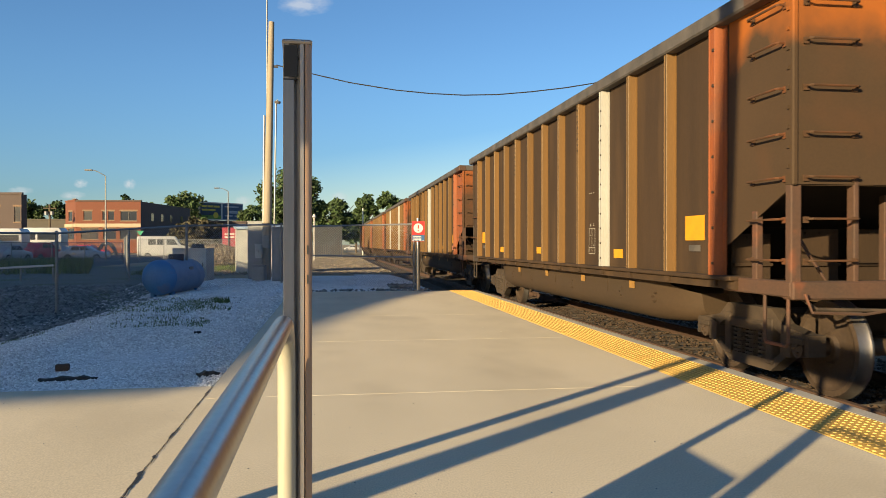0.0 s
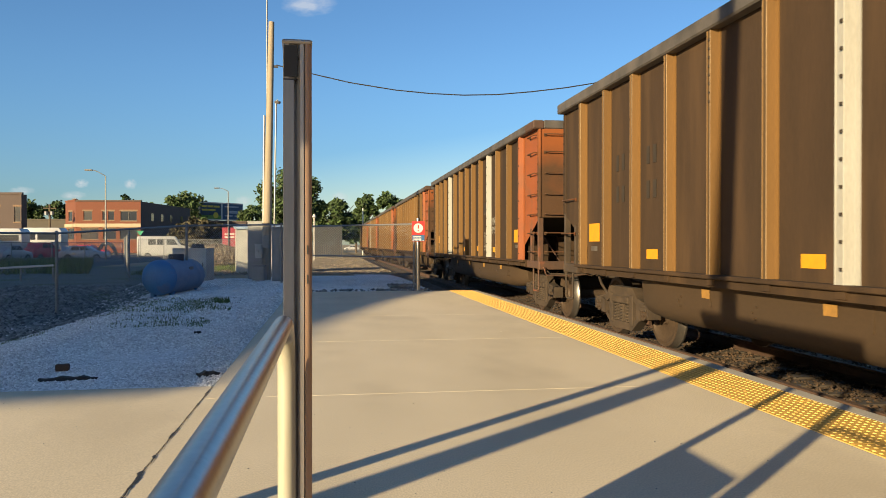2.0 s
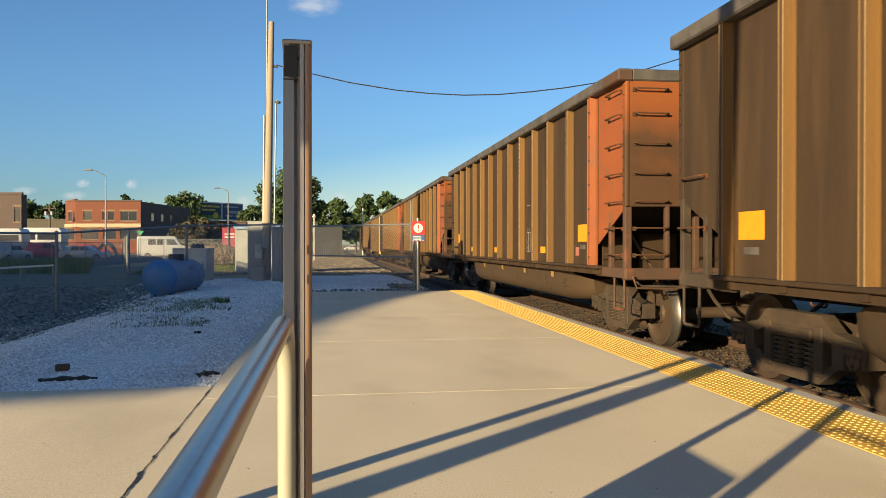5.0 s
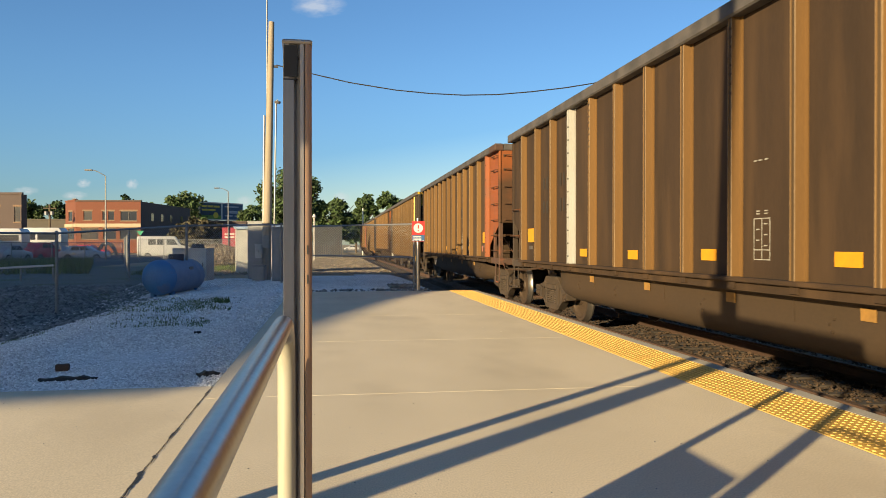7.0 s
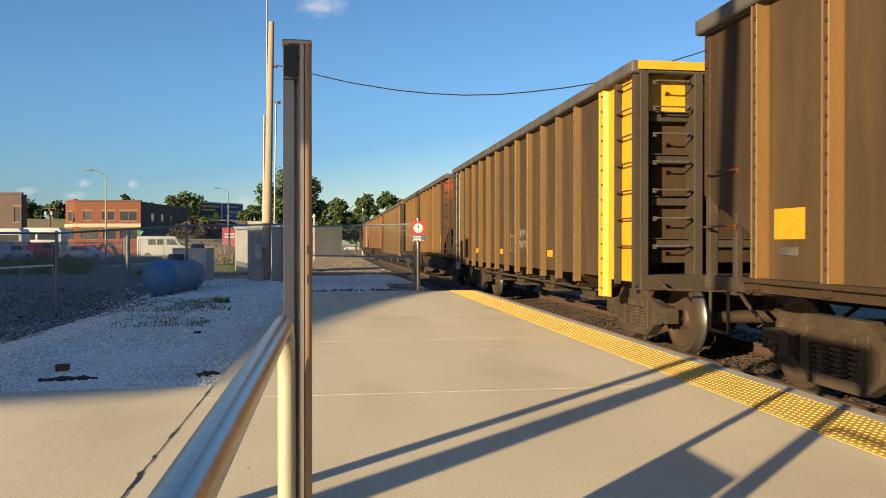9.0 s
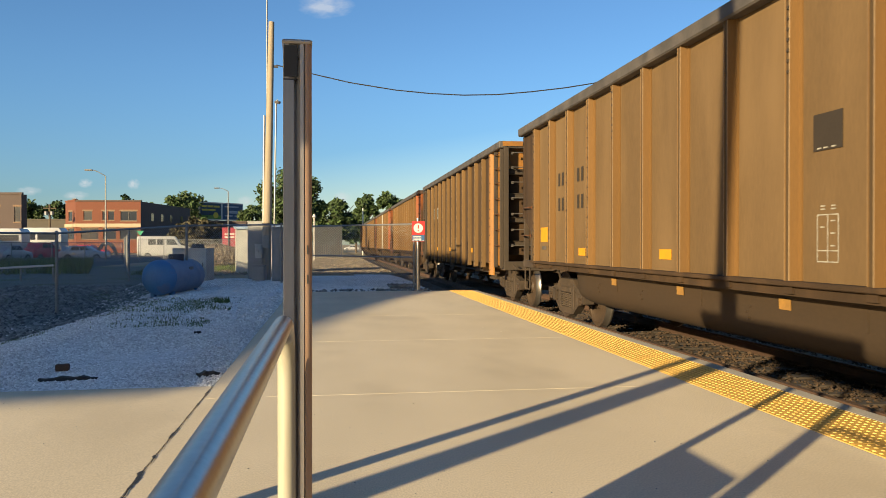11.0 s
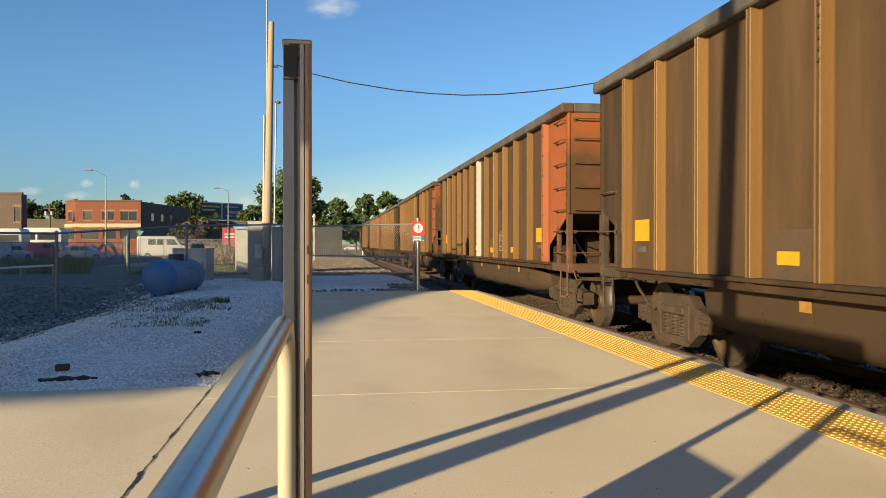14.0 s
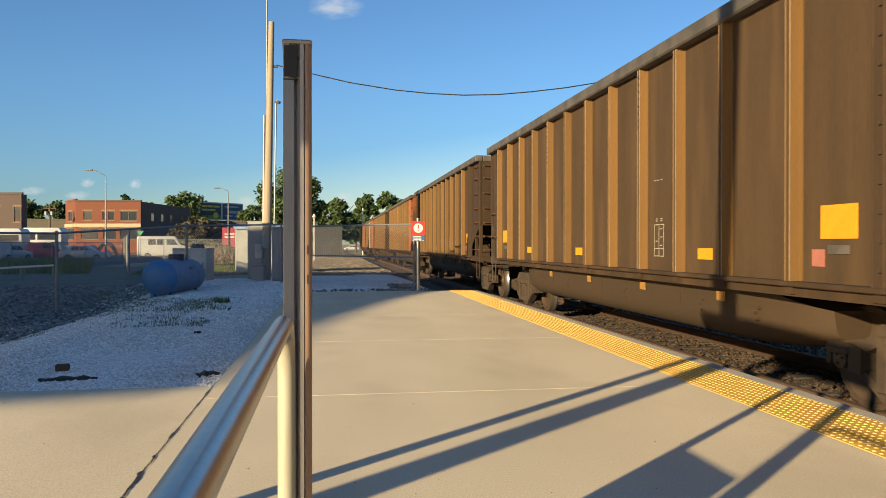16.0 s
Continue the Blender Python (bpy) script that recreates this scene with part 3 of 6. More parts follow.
def end_frame(car, e, material, dark, bay=None):
    """Corner posts, ladder stiles, end sill and grab irons of one end (e = -1 leads)."""
    bm = B()
    for s in (-1, 1):
        box(bm, s * 1.42, s * 1.52, e * 7.34, e * 7.25, 0.98, 1.97, 0.01)
        box(bm, s * 0.89, s * 0.94, e * 7.36, e * 7.26, 1.0, 2.0, 0.008)
        box(bm, s * 1.42, s * 1.53, e * 7.34, e * 6.2, 0.98, 1.12, 0.012)
        box(bm, s * 1.45, s * 1.52, e * 6.72, e * 6.80, 1.1, 1.75, 0.008)
        box(bm, s * 0.28, s * 0.36, e * 7.0, e * 6.92, 1.0, 1.9, 0.008)
    box(bm, -1.52, 1.52, e * 7.37, e * 7.2, 0.96, 1.12, 0.015)
    box(bm, -1.4, 1.4, e * 6.92, e * 6.5, 1.0, 1.04)
    fr = part("end_frame", bm, dark, car)
    for sx in (-1, 1):
        st = tube(B(), [(sx * 1.50, e * 7.27, 1.0), (sx * 1.50, e * 7.27, 0.58), (sx * 1.50, e * 7.25, 0.55), (sx * 1.50, e * 6.93, 0.55), (sx * 1.50, e * 6.91, 0.58), (sx * 1.50, e * 6.91, 1.0)], 0.017, 6)
        part("step_stirrup", st, dark, fr)
    if e < 0:
        part("uncoupling_lever", tube(B(), [(-1.45, e * 7.43, 1.02), (-1.40, e * 7.46, 0.86), (-0.9, e * 7.46, 0.84), (-0.3, e * 7.46, 0.92)], 0.014, 6), dark, fr)
        part("diagonal_brace", tube(B(), [(-1.36, e * 7.1, 1.62), (-1.2, e * 7.1, 1.36), (-0.96, e * 7.1, 1.02)], 0.015, 6), dark, fr)
    bm = B()
    box(bm, -1.52, 1.52, e * 7.355, e * 7.335, 1.96, 3.64)
    for s in (-1, 1):
        box(bm, s * 1.47, s * 1.525, e * 7.37, e * 7.25, 1.95, 3.64, 0.012)
        for i in range(9):
            box(bm, s * 1.53 - 0.012, s * 1.53 + 0.012, e * 7.31 - 0.015, e * 7.31 + 0.015, 2.1 + i * 0.17, 2.13 + i * 0.17)
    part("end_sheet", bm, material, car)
    # near-black colour stands in for the shade under the end sheet
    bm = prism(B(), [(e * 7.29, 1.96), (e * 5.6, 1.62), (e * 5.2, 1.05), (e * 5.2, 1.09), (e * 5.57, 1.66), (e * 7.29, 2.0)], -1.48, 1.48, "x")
    part("slope_sheet", bm, BLACKD, car, "sloping floor sheet, shade put into its near-black colour")
    for x0, x1, z1 in ((-1.40, -0.98, 1.55), (-0.80, -0.22, 1.60), (-0.10, 0.55, 1.60), (0.70, 1.40, 1.55)):
        bm = box(B(), x0, x1, e * 6.12, e * 6.16, 1.04, z1, 0.006)
        for q in range(4):
            xx = x0 + 0.05 + q * (x1 - x0 - 0.1) / 3
            box(bm, xx - 0.01, xx + 0.01, e * 6.175, e * 6.155, z1 - 0.05, z1 - 0.03)
        box(bm, x0, x1, e * 6.20, e * 6.15, 1.22, 1.25)
        part("bulkhead_plate", bm, DUST, car)
    for s in (-1,) if e < 0 else (1,):
        for z in RUNG_ZS:
            part("grab_iron", RUNG_END if e < 0 else RUNG_END_G, dark, fr, at=pose(s * 1.17, e * 7.36, z, 0, 0, 0 if e < 0 else 180))
            part("grab_iron", RUNG_SIDE, dark, fr, at=pose(s * 1.51, e * 6.98, z, 0, 0, 0 if s < 0 else 180))
    if e > 0:
        part("grab_iron", RUNG_SIDE, dark, fr, at=pose(-1.51, 6.98, 2.17))
        part("grab_iron", RUNG_SIDE, dark, fr, at=pose(-1.53, 6.98, 1.62))
    if bay:
        for s in (-1, 1):
            part("chord_end", box(B(), s * 1.42, s * 1.636, e * 7.386, e * 6.75, 3.634, 3.79, 0.018), dark, car, "grimy orange chord end")
    # side sheet of the end bay carries the end colour
    for s in (-1, 1):
        bm = prism(B(), [(e * 7.34, 3.64), (e * 7.34, 1.95), (e * 6.28, 1.44), (e * 6.28, 3.64)], s * 1.501, s * 1.506, "x")
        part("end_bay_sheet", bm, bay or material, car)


def plate(w, h, material, t=0.006):
    return mesh_of("plate", box(B(), -t, 0, -w / 2, w / 2, -h / 2, h / 2), material)


P_REFL, P_REFL_S, P_BIG, P_GREY, P_PINK = plate(0.32, 0.12, REFLECT), plate(0.20, 0.11, REFLECT), plate(0.44, 0.27, REFLECT), plate(0.26, 0.07, CHORD), plate(0.16, 0.14, mat("faded_pink_tag", (0.30, 0.11, 0.08), 0.6))
P_REFL_T = plate(0.17, 0.10, TUB_REFL)
P_FADE = plate(0.62, 0.46, mat("faded_dust_patch", (0.062, 0.038, 0.020), 0.85, 0, (0.05, 0.030, 0.016), 5, 0.8, 40, 0.2, 0), 0.002)
P_TICK = plate(0.055, 0.012, STENCIL, 0.003)
P_BAR, P_VBAR = plate(0.26, 0.010, STENCIL, 0.003), plate(0.008, 0.37, STENCIL, 0.003)
P_PATCH = plate(0.36, 0.30, mat("dark_patch_paint", (0.022, 0.015, 0.009), 0.8))
P_DBAR = plate(0.09, 0.22, mat("faint_dark_lettering", (0.022, 0.015, 0.009), 0.85))


def markings(car, body, rng, rib_off=0.0, strong=False, seed_faded=False):
    x = -1.503 - rib_off
    mids = [(a + b) / 2 for a, b in zip(RIBS, RIBS[1:])]
    part("yellow_plate", P_BIG, REFLECT, body, "yellow reflective placard", at=pose(x, mids[0], 1.62))
    part("grey_plate", P_GREY, CHORD, body, at=pose(x, mids[0], 1.40))
    if rng.random() < 0.5:
        part("pink_plate", P_PINK, REFLECT, body, at=pose(x, mids[0] + 0.25, 1.33))
    part("yellow_plate", P_BIG, REFLECT, body, "yellow reflective placard", at=pose(x, mids[11] + 0.1, 1.62))
    part("grey_plate", P_GREY, CHORD, body, at=pose(x, mids[11] + 0.1, 1.38))
    for i in (2, 6, 9) if rng.random() < 0.5 else (2, 4, 6, 8):
        part("reflector", P_REFL, REFLECT, body, at=pose(x - 0.002, mids[i] + rng.uniform(-0.08, 0.08), 1.32 + rng.uniform(-0.02, 0.03)))
        if seed_faded and rng.random() < 0.4:
            part("faded_patch", P_FADE, REFLECT, body, "pale faded patch round a reflector", at=pose(x + 0.0015, mids[i], 1.34))
    y = mids[3] + 0.1
    for dz in (0.0, 0.09, 0.38):
        part("stencil_bar", P_BAR, STENCIL, body, at=pose(x, y, 1.30 + dz))
    for dy in (-0.13, 0.0, 0.13):
        part("stencil_bar", P_VBAR, STENCIL, body, at=pose(x, y + dy, 1.49))
    for q in range(5):
        if rng.random() < 0.6:
            part("stencil_tick", P_TICK, STENCIL, body, at=pose(x, y + (0.065 if q % 2 else -0.065), 1.43 + 0.05 * q))
    for dy in (-0.07, 0.06):
        part("stencil_bar", P_TICK, STENCIL, body, at=pose(x, y + dy, 1.75))
        part("stencil_bar", P_TICK, STENCIL, body, at=pose(x, y + dy, 1.725))
    if rng.random() < 0.6:
        part("dark_patch", P_PATCH, DARK, body, at=pose(x, y, 2.35))
    for dy in (-0.08, 0.02, 0.1):
        part("stencil_bar", P_TICK, STENCIL, body, at=pose(x - 0.004, y + dy, 2.22))
    for i in (9, 10) if strong else ():
        for j in range(2):
            for z in (2.56, 2.13):
                part("lettering_bar", P_DBAR, DARK, body, at=pose(x, mids[i] + 0.08 + (j - 0.5) * 0.2, z))


def gondola(name, label, end_mat, dark_mat, post_mesh, whites, seed, m, bay_mat=None):
    rng = random.Random(seed)
    car = thing(name, label, "freight car", m, "cars of the coal train")
    body = part("body", BODY_PALE if seed in (6, 10, 11, 12, 13) else BODY, DUST, car, "dust-brown side sheets")
    part("top_chord", CHORD_MESH, CHORD, car, "grey worn top rail")
    part("side_sill", SILL, DUST, car)
    tub = part("tub", TUB, TUBM, car, "rounded grimy belly between the trucks")
    for i, y in enumerate(RIBS):
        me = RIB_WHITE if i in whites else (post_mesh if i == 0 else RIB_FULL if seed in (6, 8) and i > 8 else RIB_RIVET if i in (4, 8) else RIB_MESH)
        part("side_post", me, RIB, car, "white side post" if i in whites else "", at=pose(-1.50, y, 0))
        part("side_post", RIB_MESH, RIB, car, at=pose(1.50, y, 0, 0, 0, 180))
    end_frame(car, -1, end_mat, dark_mat, bay_mat)
    end_frame(car, 1, DUST, UNDER)
    for e in (-1, 1):
        part("coupler", COUPLER, UNDER, car, at=pose(0, e * 7.25, 0, 0, 0, 0 if e < 0 else 180))
        truck(car, e * 5.9)
    for y in (-3.52, -1.50, 0.58, 2.68):
        part("reflector", P_REFL_T, TUB_REFL, tub, "dusty faded yellow reflector", at=pose(-1.382, y, 0.90, 0, -2, rng.uniform(-1, 1)))
    markings(car, body, rng, 0.0, seed in (1, 2, 5, 8), seed in (3, 6, 10, 11))
    return car


H_RIBS = [-5.78] + [-4.42 + 0.98 * i for i in range(11)] + [6.09, 6.8]
H_END = 0.36   # the leading end stands back from the top rail of the longer cars
HRIB = rib_mesh("side_post", RIB_H, 0.86, 3.66, 0.115, 0.09, 0.24, 0, EDGE_W, CAP_D)
HRIB_W = rib_mesh("side_post_white", WHITE_P, 0.70, 3.66, 0.22, 0.09)


def hopper_body_mesh():
    bm = B()
    for s in (-1, 1):
        prism(bm, [(-HL + 0.5, 3.66), (-HL + 0.5, 0.98), (HL - 0.2, 0.98), (HL - 0.2, 3.66)], s * 1.50, s * 1.485, "x")
        b = HL - 0.35 - (H_END if s < 0 else 0)
        prism(bm, [(s * b, 3.66), (s * b, 2.3), (s * 4.4, 0.75), (s * 4.4, 0.8), (s * (b - 0.05), 2.34), (s * (b - 0.05), 3.66)], -1.484, 1.484, "x")
    for y in H_RIBS:
        for s in (-1, 1):
            box(bm, s * 1.44, s * 1.54, y - 0.09, y + 0.09, 0.84, 0.99, 0.01)
    return mesh_of("body", bm, DUST_H)


def hopper_gate_mesh():
    bm = prism(B(), [(-0.9, 1.05), (-0.3, 0.56), (0.3, 0.56), (0.9, 1.05)], -1.0, 1.0, "x")
    box(bm, -1.05, 1.05, -0.36, 0.36, 0.50, 0.56, 0.01)
    return mesh_of("discharge_gate", bm, UNDER)


def hopper_sill_mesh():
    bm = B()
    box(bm, -0.25, 0.25, -7.1, 7.1, 0.78, 1.0)
    for s in (-1, 1):
        tube(bm, [(s * 1.1, -4.6, 0.70), (s * 1.1, 4.6, 0.70)], 0.03, 6)
    return mesh_of("center_sill", bm, UNDER)


def hopper_chord_mesh():
    bm = B()
    for s in (-1, 1):
        box(bm, s * 1.43, s * 1.63, -HL - 0.03 + H_END, HL + 0.03, 3.64, 3.80, 0.018)
    box(bm, -1.43, 1.43, -HL - 0.03 + H_END, -HL + 0.14 + H_END, 3.64, 3.80, 0.018)
    box(bm, -1.43, 1.43, HL + 0.03, HL - 0.14, 3.64, 3.80, 0.018)
    return mesh_of("top_chord", bm, CHORD)


HOPPER_CHORD = hopper_chord_mesh()
HOPPER_BODY, HOPPER_GATE, HOPPER_SILL = hopper_body_mesh(), hopper_gate_mesh(), hopper_sill_mesh()


HOP_FR = mat("dusty_dark_end_bracing", (0.040, 0.028, 0.018), 0.8, 0.05, (0.028, 0.02, 0.013), 3, 0.8, 40, 0.25, 0.1, rand=0.1)


def letter_mesh(ch):
    """A dark painted block letter, 0.3 m high, standing off x = 0."""
    bm = B()
    if ch == "O":
        n = 20
        ring = [[bm.verts.new((-0.003, k * k * 0.085 * math.cos(6.2832 * i / n), k * 0.14 * math.sin(6.2832 * i / n))) for i in range(n)] for k in (1, 0.74)]
        for i in range(n):
            bm.faces.new((ring[0][i], ring[0][(i + 1) % n], ring[1][(i + 1) % n], ring[1][i]))
    else:
        for a in (-1, 1):
            box(bm, -0.003 - 0.001 * (a > 0), 0, -0.02, 0.02, -0.16, 0.16, 0, Matrix.Rotation(radians(31 * a), 4, "X"))
    return mesh_of("letter", bm, LETTERM)


LETTERM = mat("black_letter_paint", (0.012, 0.011, 0.010), 0.7, 0, None, 5, 0.3, 40, 0.1, 0)


def hopper(name, label, end_mat, seed, m):
    rng = random.Random(seed)
    car = thing(name, label, "freight car", m, "cars of the coal train")
    body = part("body", HOPPER_BODY, DUST, car, "dust-brown side sheets")
    part("center_sill", HOPPER_SILL, UNDER, car)
    for y in (-3.6, -1.2, 1.2, 3.6):
        part("discharge_gate", HOPPER_GATE, UNDER, car, at=pose(0, y, 0))
    part("top_chord", HOPPER_CHORD, CHORD, car, "grey worn top rail")
    end_post = rib_mesh("side_post_end", end_mat, 0.70, 3.66, 0.24, 0.09)
    off = {7: -0.15, 9: -0.38}.get(seed, 0.0)
    for i, y in enumerate(H_RIBS):
        y += off if 0 < i < 12 else 0
        me = end_post if i == 0 else (HRIB_W if i == len(H_RIBS) - 1 and seed == 7 else HRIB)
        part("side_post", me, RIB, car, at=pose(-1.50, y, 0))
        part("side_post", HRIB, RIB, car, at=pose(1.50, y, 0, 0, 0, 180))
    for e in (-1, 1):
        cm, dy = end_mat if e < 0 else DUST, pose(0, H_END if e < 0 else 0, 0)
        for s in (-1, 1):
            part("end_bay_sheet", prism(B(), [(e * 7.34, 3.66), (e * 7.34, 0.95), (e * 6.35, 0.95), (e * 6.35, 3.66)], s * 1.488, s * 1.512, "x"), cm, car, at=dy)
        bm = B()
        box(bm, -1.48, 1.48, e * 7.08, e * 7.06, 1.2, 3.66)
        for z in (2.75, 2.2, 1.65):
            for q in range(9):
                box(bm, -1.3 + q * 0.32, -1.275 + q * 0.32, e * 7.095, e * 7.07, z, z + 0.025)
        part("end_sheet", bm, DUST, car, "dusty riveted end sheet", at=dy)
        part("end_band", box(B(), -1.48, 1.48, e * 7.1, e * 7.082, 3.17, 3.72), cm, car, at=dy)
        part("end_cap_rail", box(B(), -1.55, 1.55, e * 7.41, e * 7.385, 3.68, 3.79), cm, car, at=dy)
        bm = B()
        for x in (-1.46, -0.72, 0.72, 1.46):
            box(bm, x - 0.06, x + 0.06, e * 7.38, e * 7.1, 0.95, 3.66, 0.01)
        for z in (3.1, 2.55, 2.0, 1.45):
            box(bm, -1.46, 1.46, e * 7.20, e * 7.1, z - 0.05, z + 0.06, 0.008)
            box(bm, -1.46, 1.46, e * 7.24, e * 7.1, z + 0.06, z + 0.075)
        box(bm, -1.52, 1.52, e * 7.40, e * 7.1, 0.85, 1.05, 0.012)
        fr = part("end_frame", bm, HOP_FR, car, "dark steel end bracing", at=dy)
        for yy in (6.72, 7.33):
            part("ladder_stile", box(B(), -1.60, -1.52, e * yy - 0.035, e * yy + 0.035, 0.9, 3.62, 0.006), HOP_FR, fr)
        for z in (3.53, 3.20, 2.86, 2.5, 2.14, 1.78, 1.42):
            part("grab_iron", RUNG_END_G, CHORD, fr, at=pose(e * 1.09, e * 7.37, z, 0, 0, 0 if e < 0 else 180))
            part("grab_iron", RUNG_SIDE, CHORD, fr, at=pose(-1.53, e * 7.02, z))
        part("coupler", COUPLER, UNDER, car, at=pose(0, e * 7.25, 0, 0, 0, 0 if e < 0 else 180))
        truck(car, e * 5.8)
    mids = [(a + b) / 2 for a, b in zip(H_RIBS, H_RIBS[1:])]
    for i in (2, 6, 9):
        part("reflector", P_REFL, REFLECT, body, at=pose(-1.505, mids[i], 1.28))
    for dz in (0.0, 0.34):
        part("stencil_bar", P_BAR, STENCIL, body, at=pose(-1.503, mids[5], 1.30 + dz))
    for dy in (-0.12, 0.12):
        part("stencil_bar", P_VBAR, STENCIL, body, at=pose(-1.503, mids[5] + dy, 1.47))
    if seed == 9:
        for y, w, word in ((4.70, 0.24, "O"), (3.72, 0.46, "OX")):
            sp = part("white_panel", plate(w, 0.38, WHITE_P), WHITE_P, body, "white panel with black letters", at=pose(-1.506, y, 2.58))
            for q, ch in enumerate(word):
                part("letter", letter_mesh(ch), LETTERM, sp, at=pose(-0.008, (len(word) - 1) * 0.105 - q * 0.21, 0))
    return car


def graffiti(body, y0, z0, material, seed, scale=1.0):
    """Two rows of looping paint strokes on the side sheet."""
    rng = random.Random(seed)
    for row in range(2):
        for j in range(4):
            bm, prev = B(), None
            cy, cz = y0 + (j - 1.5) * 0.22 * scale, z0 - row * 0.32 * scale
            ph, lo = rng.uniform(0, 6), rng.uniform(0.7, 1.3)
            for i in range(22):
                a = i / 21 * 6.5 * lo + ph
                c = Vector((cy + 0.10 * scale * math.cos(a) + 0.03 * math.sin(3 * a), cz + 0.13 * scale * math.sin(a * 1.35)))
                cur = [bm.verts.new((-1.5065 - 0.0004 * i, c.x + d, c.y + d * 0.6)) for d in (-0.016 * scale, 0.016 * scale)]
                if prev:
                    bm.faces.new((prev[0], prev[1], cur[1], cur[0]))
                prev = cur
            part("paint_stroke", bm, material, body)


GREENP = mat("pale_green_spray", (0.13, 0.20, 0.05), 0.7)
CARS = []
SPEC = {0: ("o", (3,)), 1: ("o", (6,)), 2: ("o", (3, 9)), 3: ("o", ()), 4: ("o", ()), 5: ("o", (9,)), 6: ("o", ()), 7: ("hy", ()), 8: ("r", ()), 9: ("ho", ()),
        10: ("o", ()), 11: ("o", (6,)), 12: ("o", ()), 13: ("t", ())}
for k in range(20):
    kind, whites = SPEC.get(k, ("o" if k % 3 else "t", (5,) if k % 4 == 0 else ()))
    m0 = pose(TC, FIRST + PITCH_CAR * k, RAIL_Z)
    if kind == "o":
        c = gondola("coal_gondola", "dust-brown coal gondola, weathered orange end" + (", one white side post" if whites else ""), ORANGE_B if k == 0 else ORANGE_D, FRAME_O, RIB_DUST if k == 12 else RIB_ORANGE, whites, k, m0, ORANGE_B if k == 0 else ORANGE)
    elif kind in ("t", "r"):
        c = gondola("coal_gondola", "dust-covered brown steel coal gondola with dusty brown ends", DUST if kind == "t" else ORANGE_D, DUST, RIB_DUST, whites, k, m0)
    elif kind == "hy":
        c = hopper("coal_hopper", "dust-brown ribbed coal hopper with a bright yellow end", YELLOW, k, m0)
    else:
        c = hopper("coal_hopper", "dust-brown ribbed coal hopper with an orange-yellow end", mat("orange_yellow_paint", (0.24, 0.10, 0.011), 0.65, 0, (0.15, 0.066, 0.014), 2, 0.8), k, m0)
    if k == 8:
        bd = [o for o in c.children if o.name.startswith("body")][0]
        bd.data = bd.data.copy()
        bd.data.materials[0] = DUST_L
    if k in (7, 10, 2):
        bd = [o for o in c.children if o.name.startswith("body")][0]
        graffiti(bd, {7: -1.0, 10: -4.4, 2: -3.4}[k], {7: 1.65, 10: 1.74, 2: 2.0}[k], GREENP if k == 10 else STENCIL, k, 0.95 if k == 10 else 0.7)
    CARS.append(c)


# ---- railing and slotted post in front ----
RX, RY, RZ = -0.084, 1.53, 1.0826


# paler copy of the rail's steel: sunlight put into the colour
LEGM = mat("satin_sunlit_steel", (0.345, 0.325, 0.26), 0.5, 0.1, (0.31, 0.29, 0.23), 5, 0.5, 90, 0.15, 0.03, stretch=(1, 1, 0.1))


def railing():
    th = thing("handrail", "shiny stainless steel tube handrail with a bent end", "handrail")
    bm = B()
    arc = [(RX, RY - 0.11 + 0.11 * math.sin(a), RZ - 0.11 + 0.11 * math.cos(a)) for a in [i * math.pi / 20 for i in range(11)]]
    tube(bm, [(RX, -2.2, RZ), (RX, -1.0, RZ), (RX, 0.5, RZ)] + arc + [(RX, RY, RZ - 0.13)], 0.0174, 24)
    rail = part("top_rail", bm, STAINLESS, th, smooth=True)
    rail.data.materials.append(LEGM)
    # the bend takes the leg's sunlit colour too
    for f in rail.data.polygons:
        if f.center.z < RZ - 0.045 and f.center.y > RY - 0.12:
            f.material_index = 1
    part("end_leg", cyl(B(), (RX, RY, 0), (RX, RY, RZ - 0.129), 0.0174, 24), LEGM, th, "satin steel leg with the sun's paleness in its colour", smooth=True)
    for y in (0.0 - 0.6, -2.1):
        part("leg", cyl(B(), (RX, y, 0), (RX, y, RZ), 0.0185, 16), STAINLESS, th, smooth=True)
    for y in (RY, -0.6, -2.1):
        bm = cyl(B(), (RX, y, 0), (RX, y, 0.012), 0.055, 20)
        part("base_plate", bm, STAINLESS, th)
    return th


POSTD = mat("shaded_post_channel", (0.24, 0.235, 0.235), 0.5, 0.4, None, 5, 0.6, 80, 0.2, 0.08, stretch=(1, 1, 0.1))


POSTW = mat("warm_reflection_post_edge", (0.36, 0.235, 0.165), 0.45, 0.15, (0.28, 0.18, 0.125), 6, 0.7, 60, 0.2, 0.05, stretch=(1, 1, 0.1))


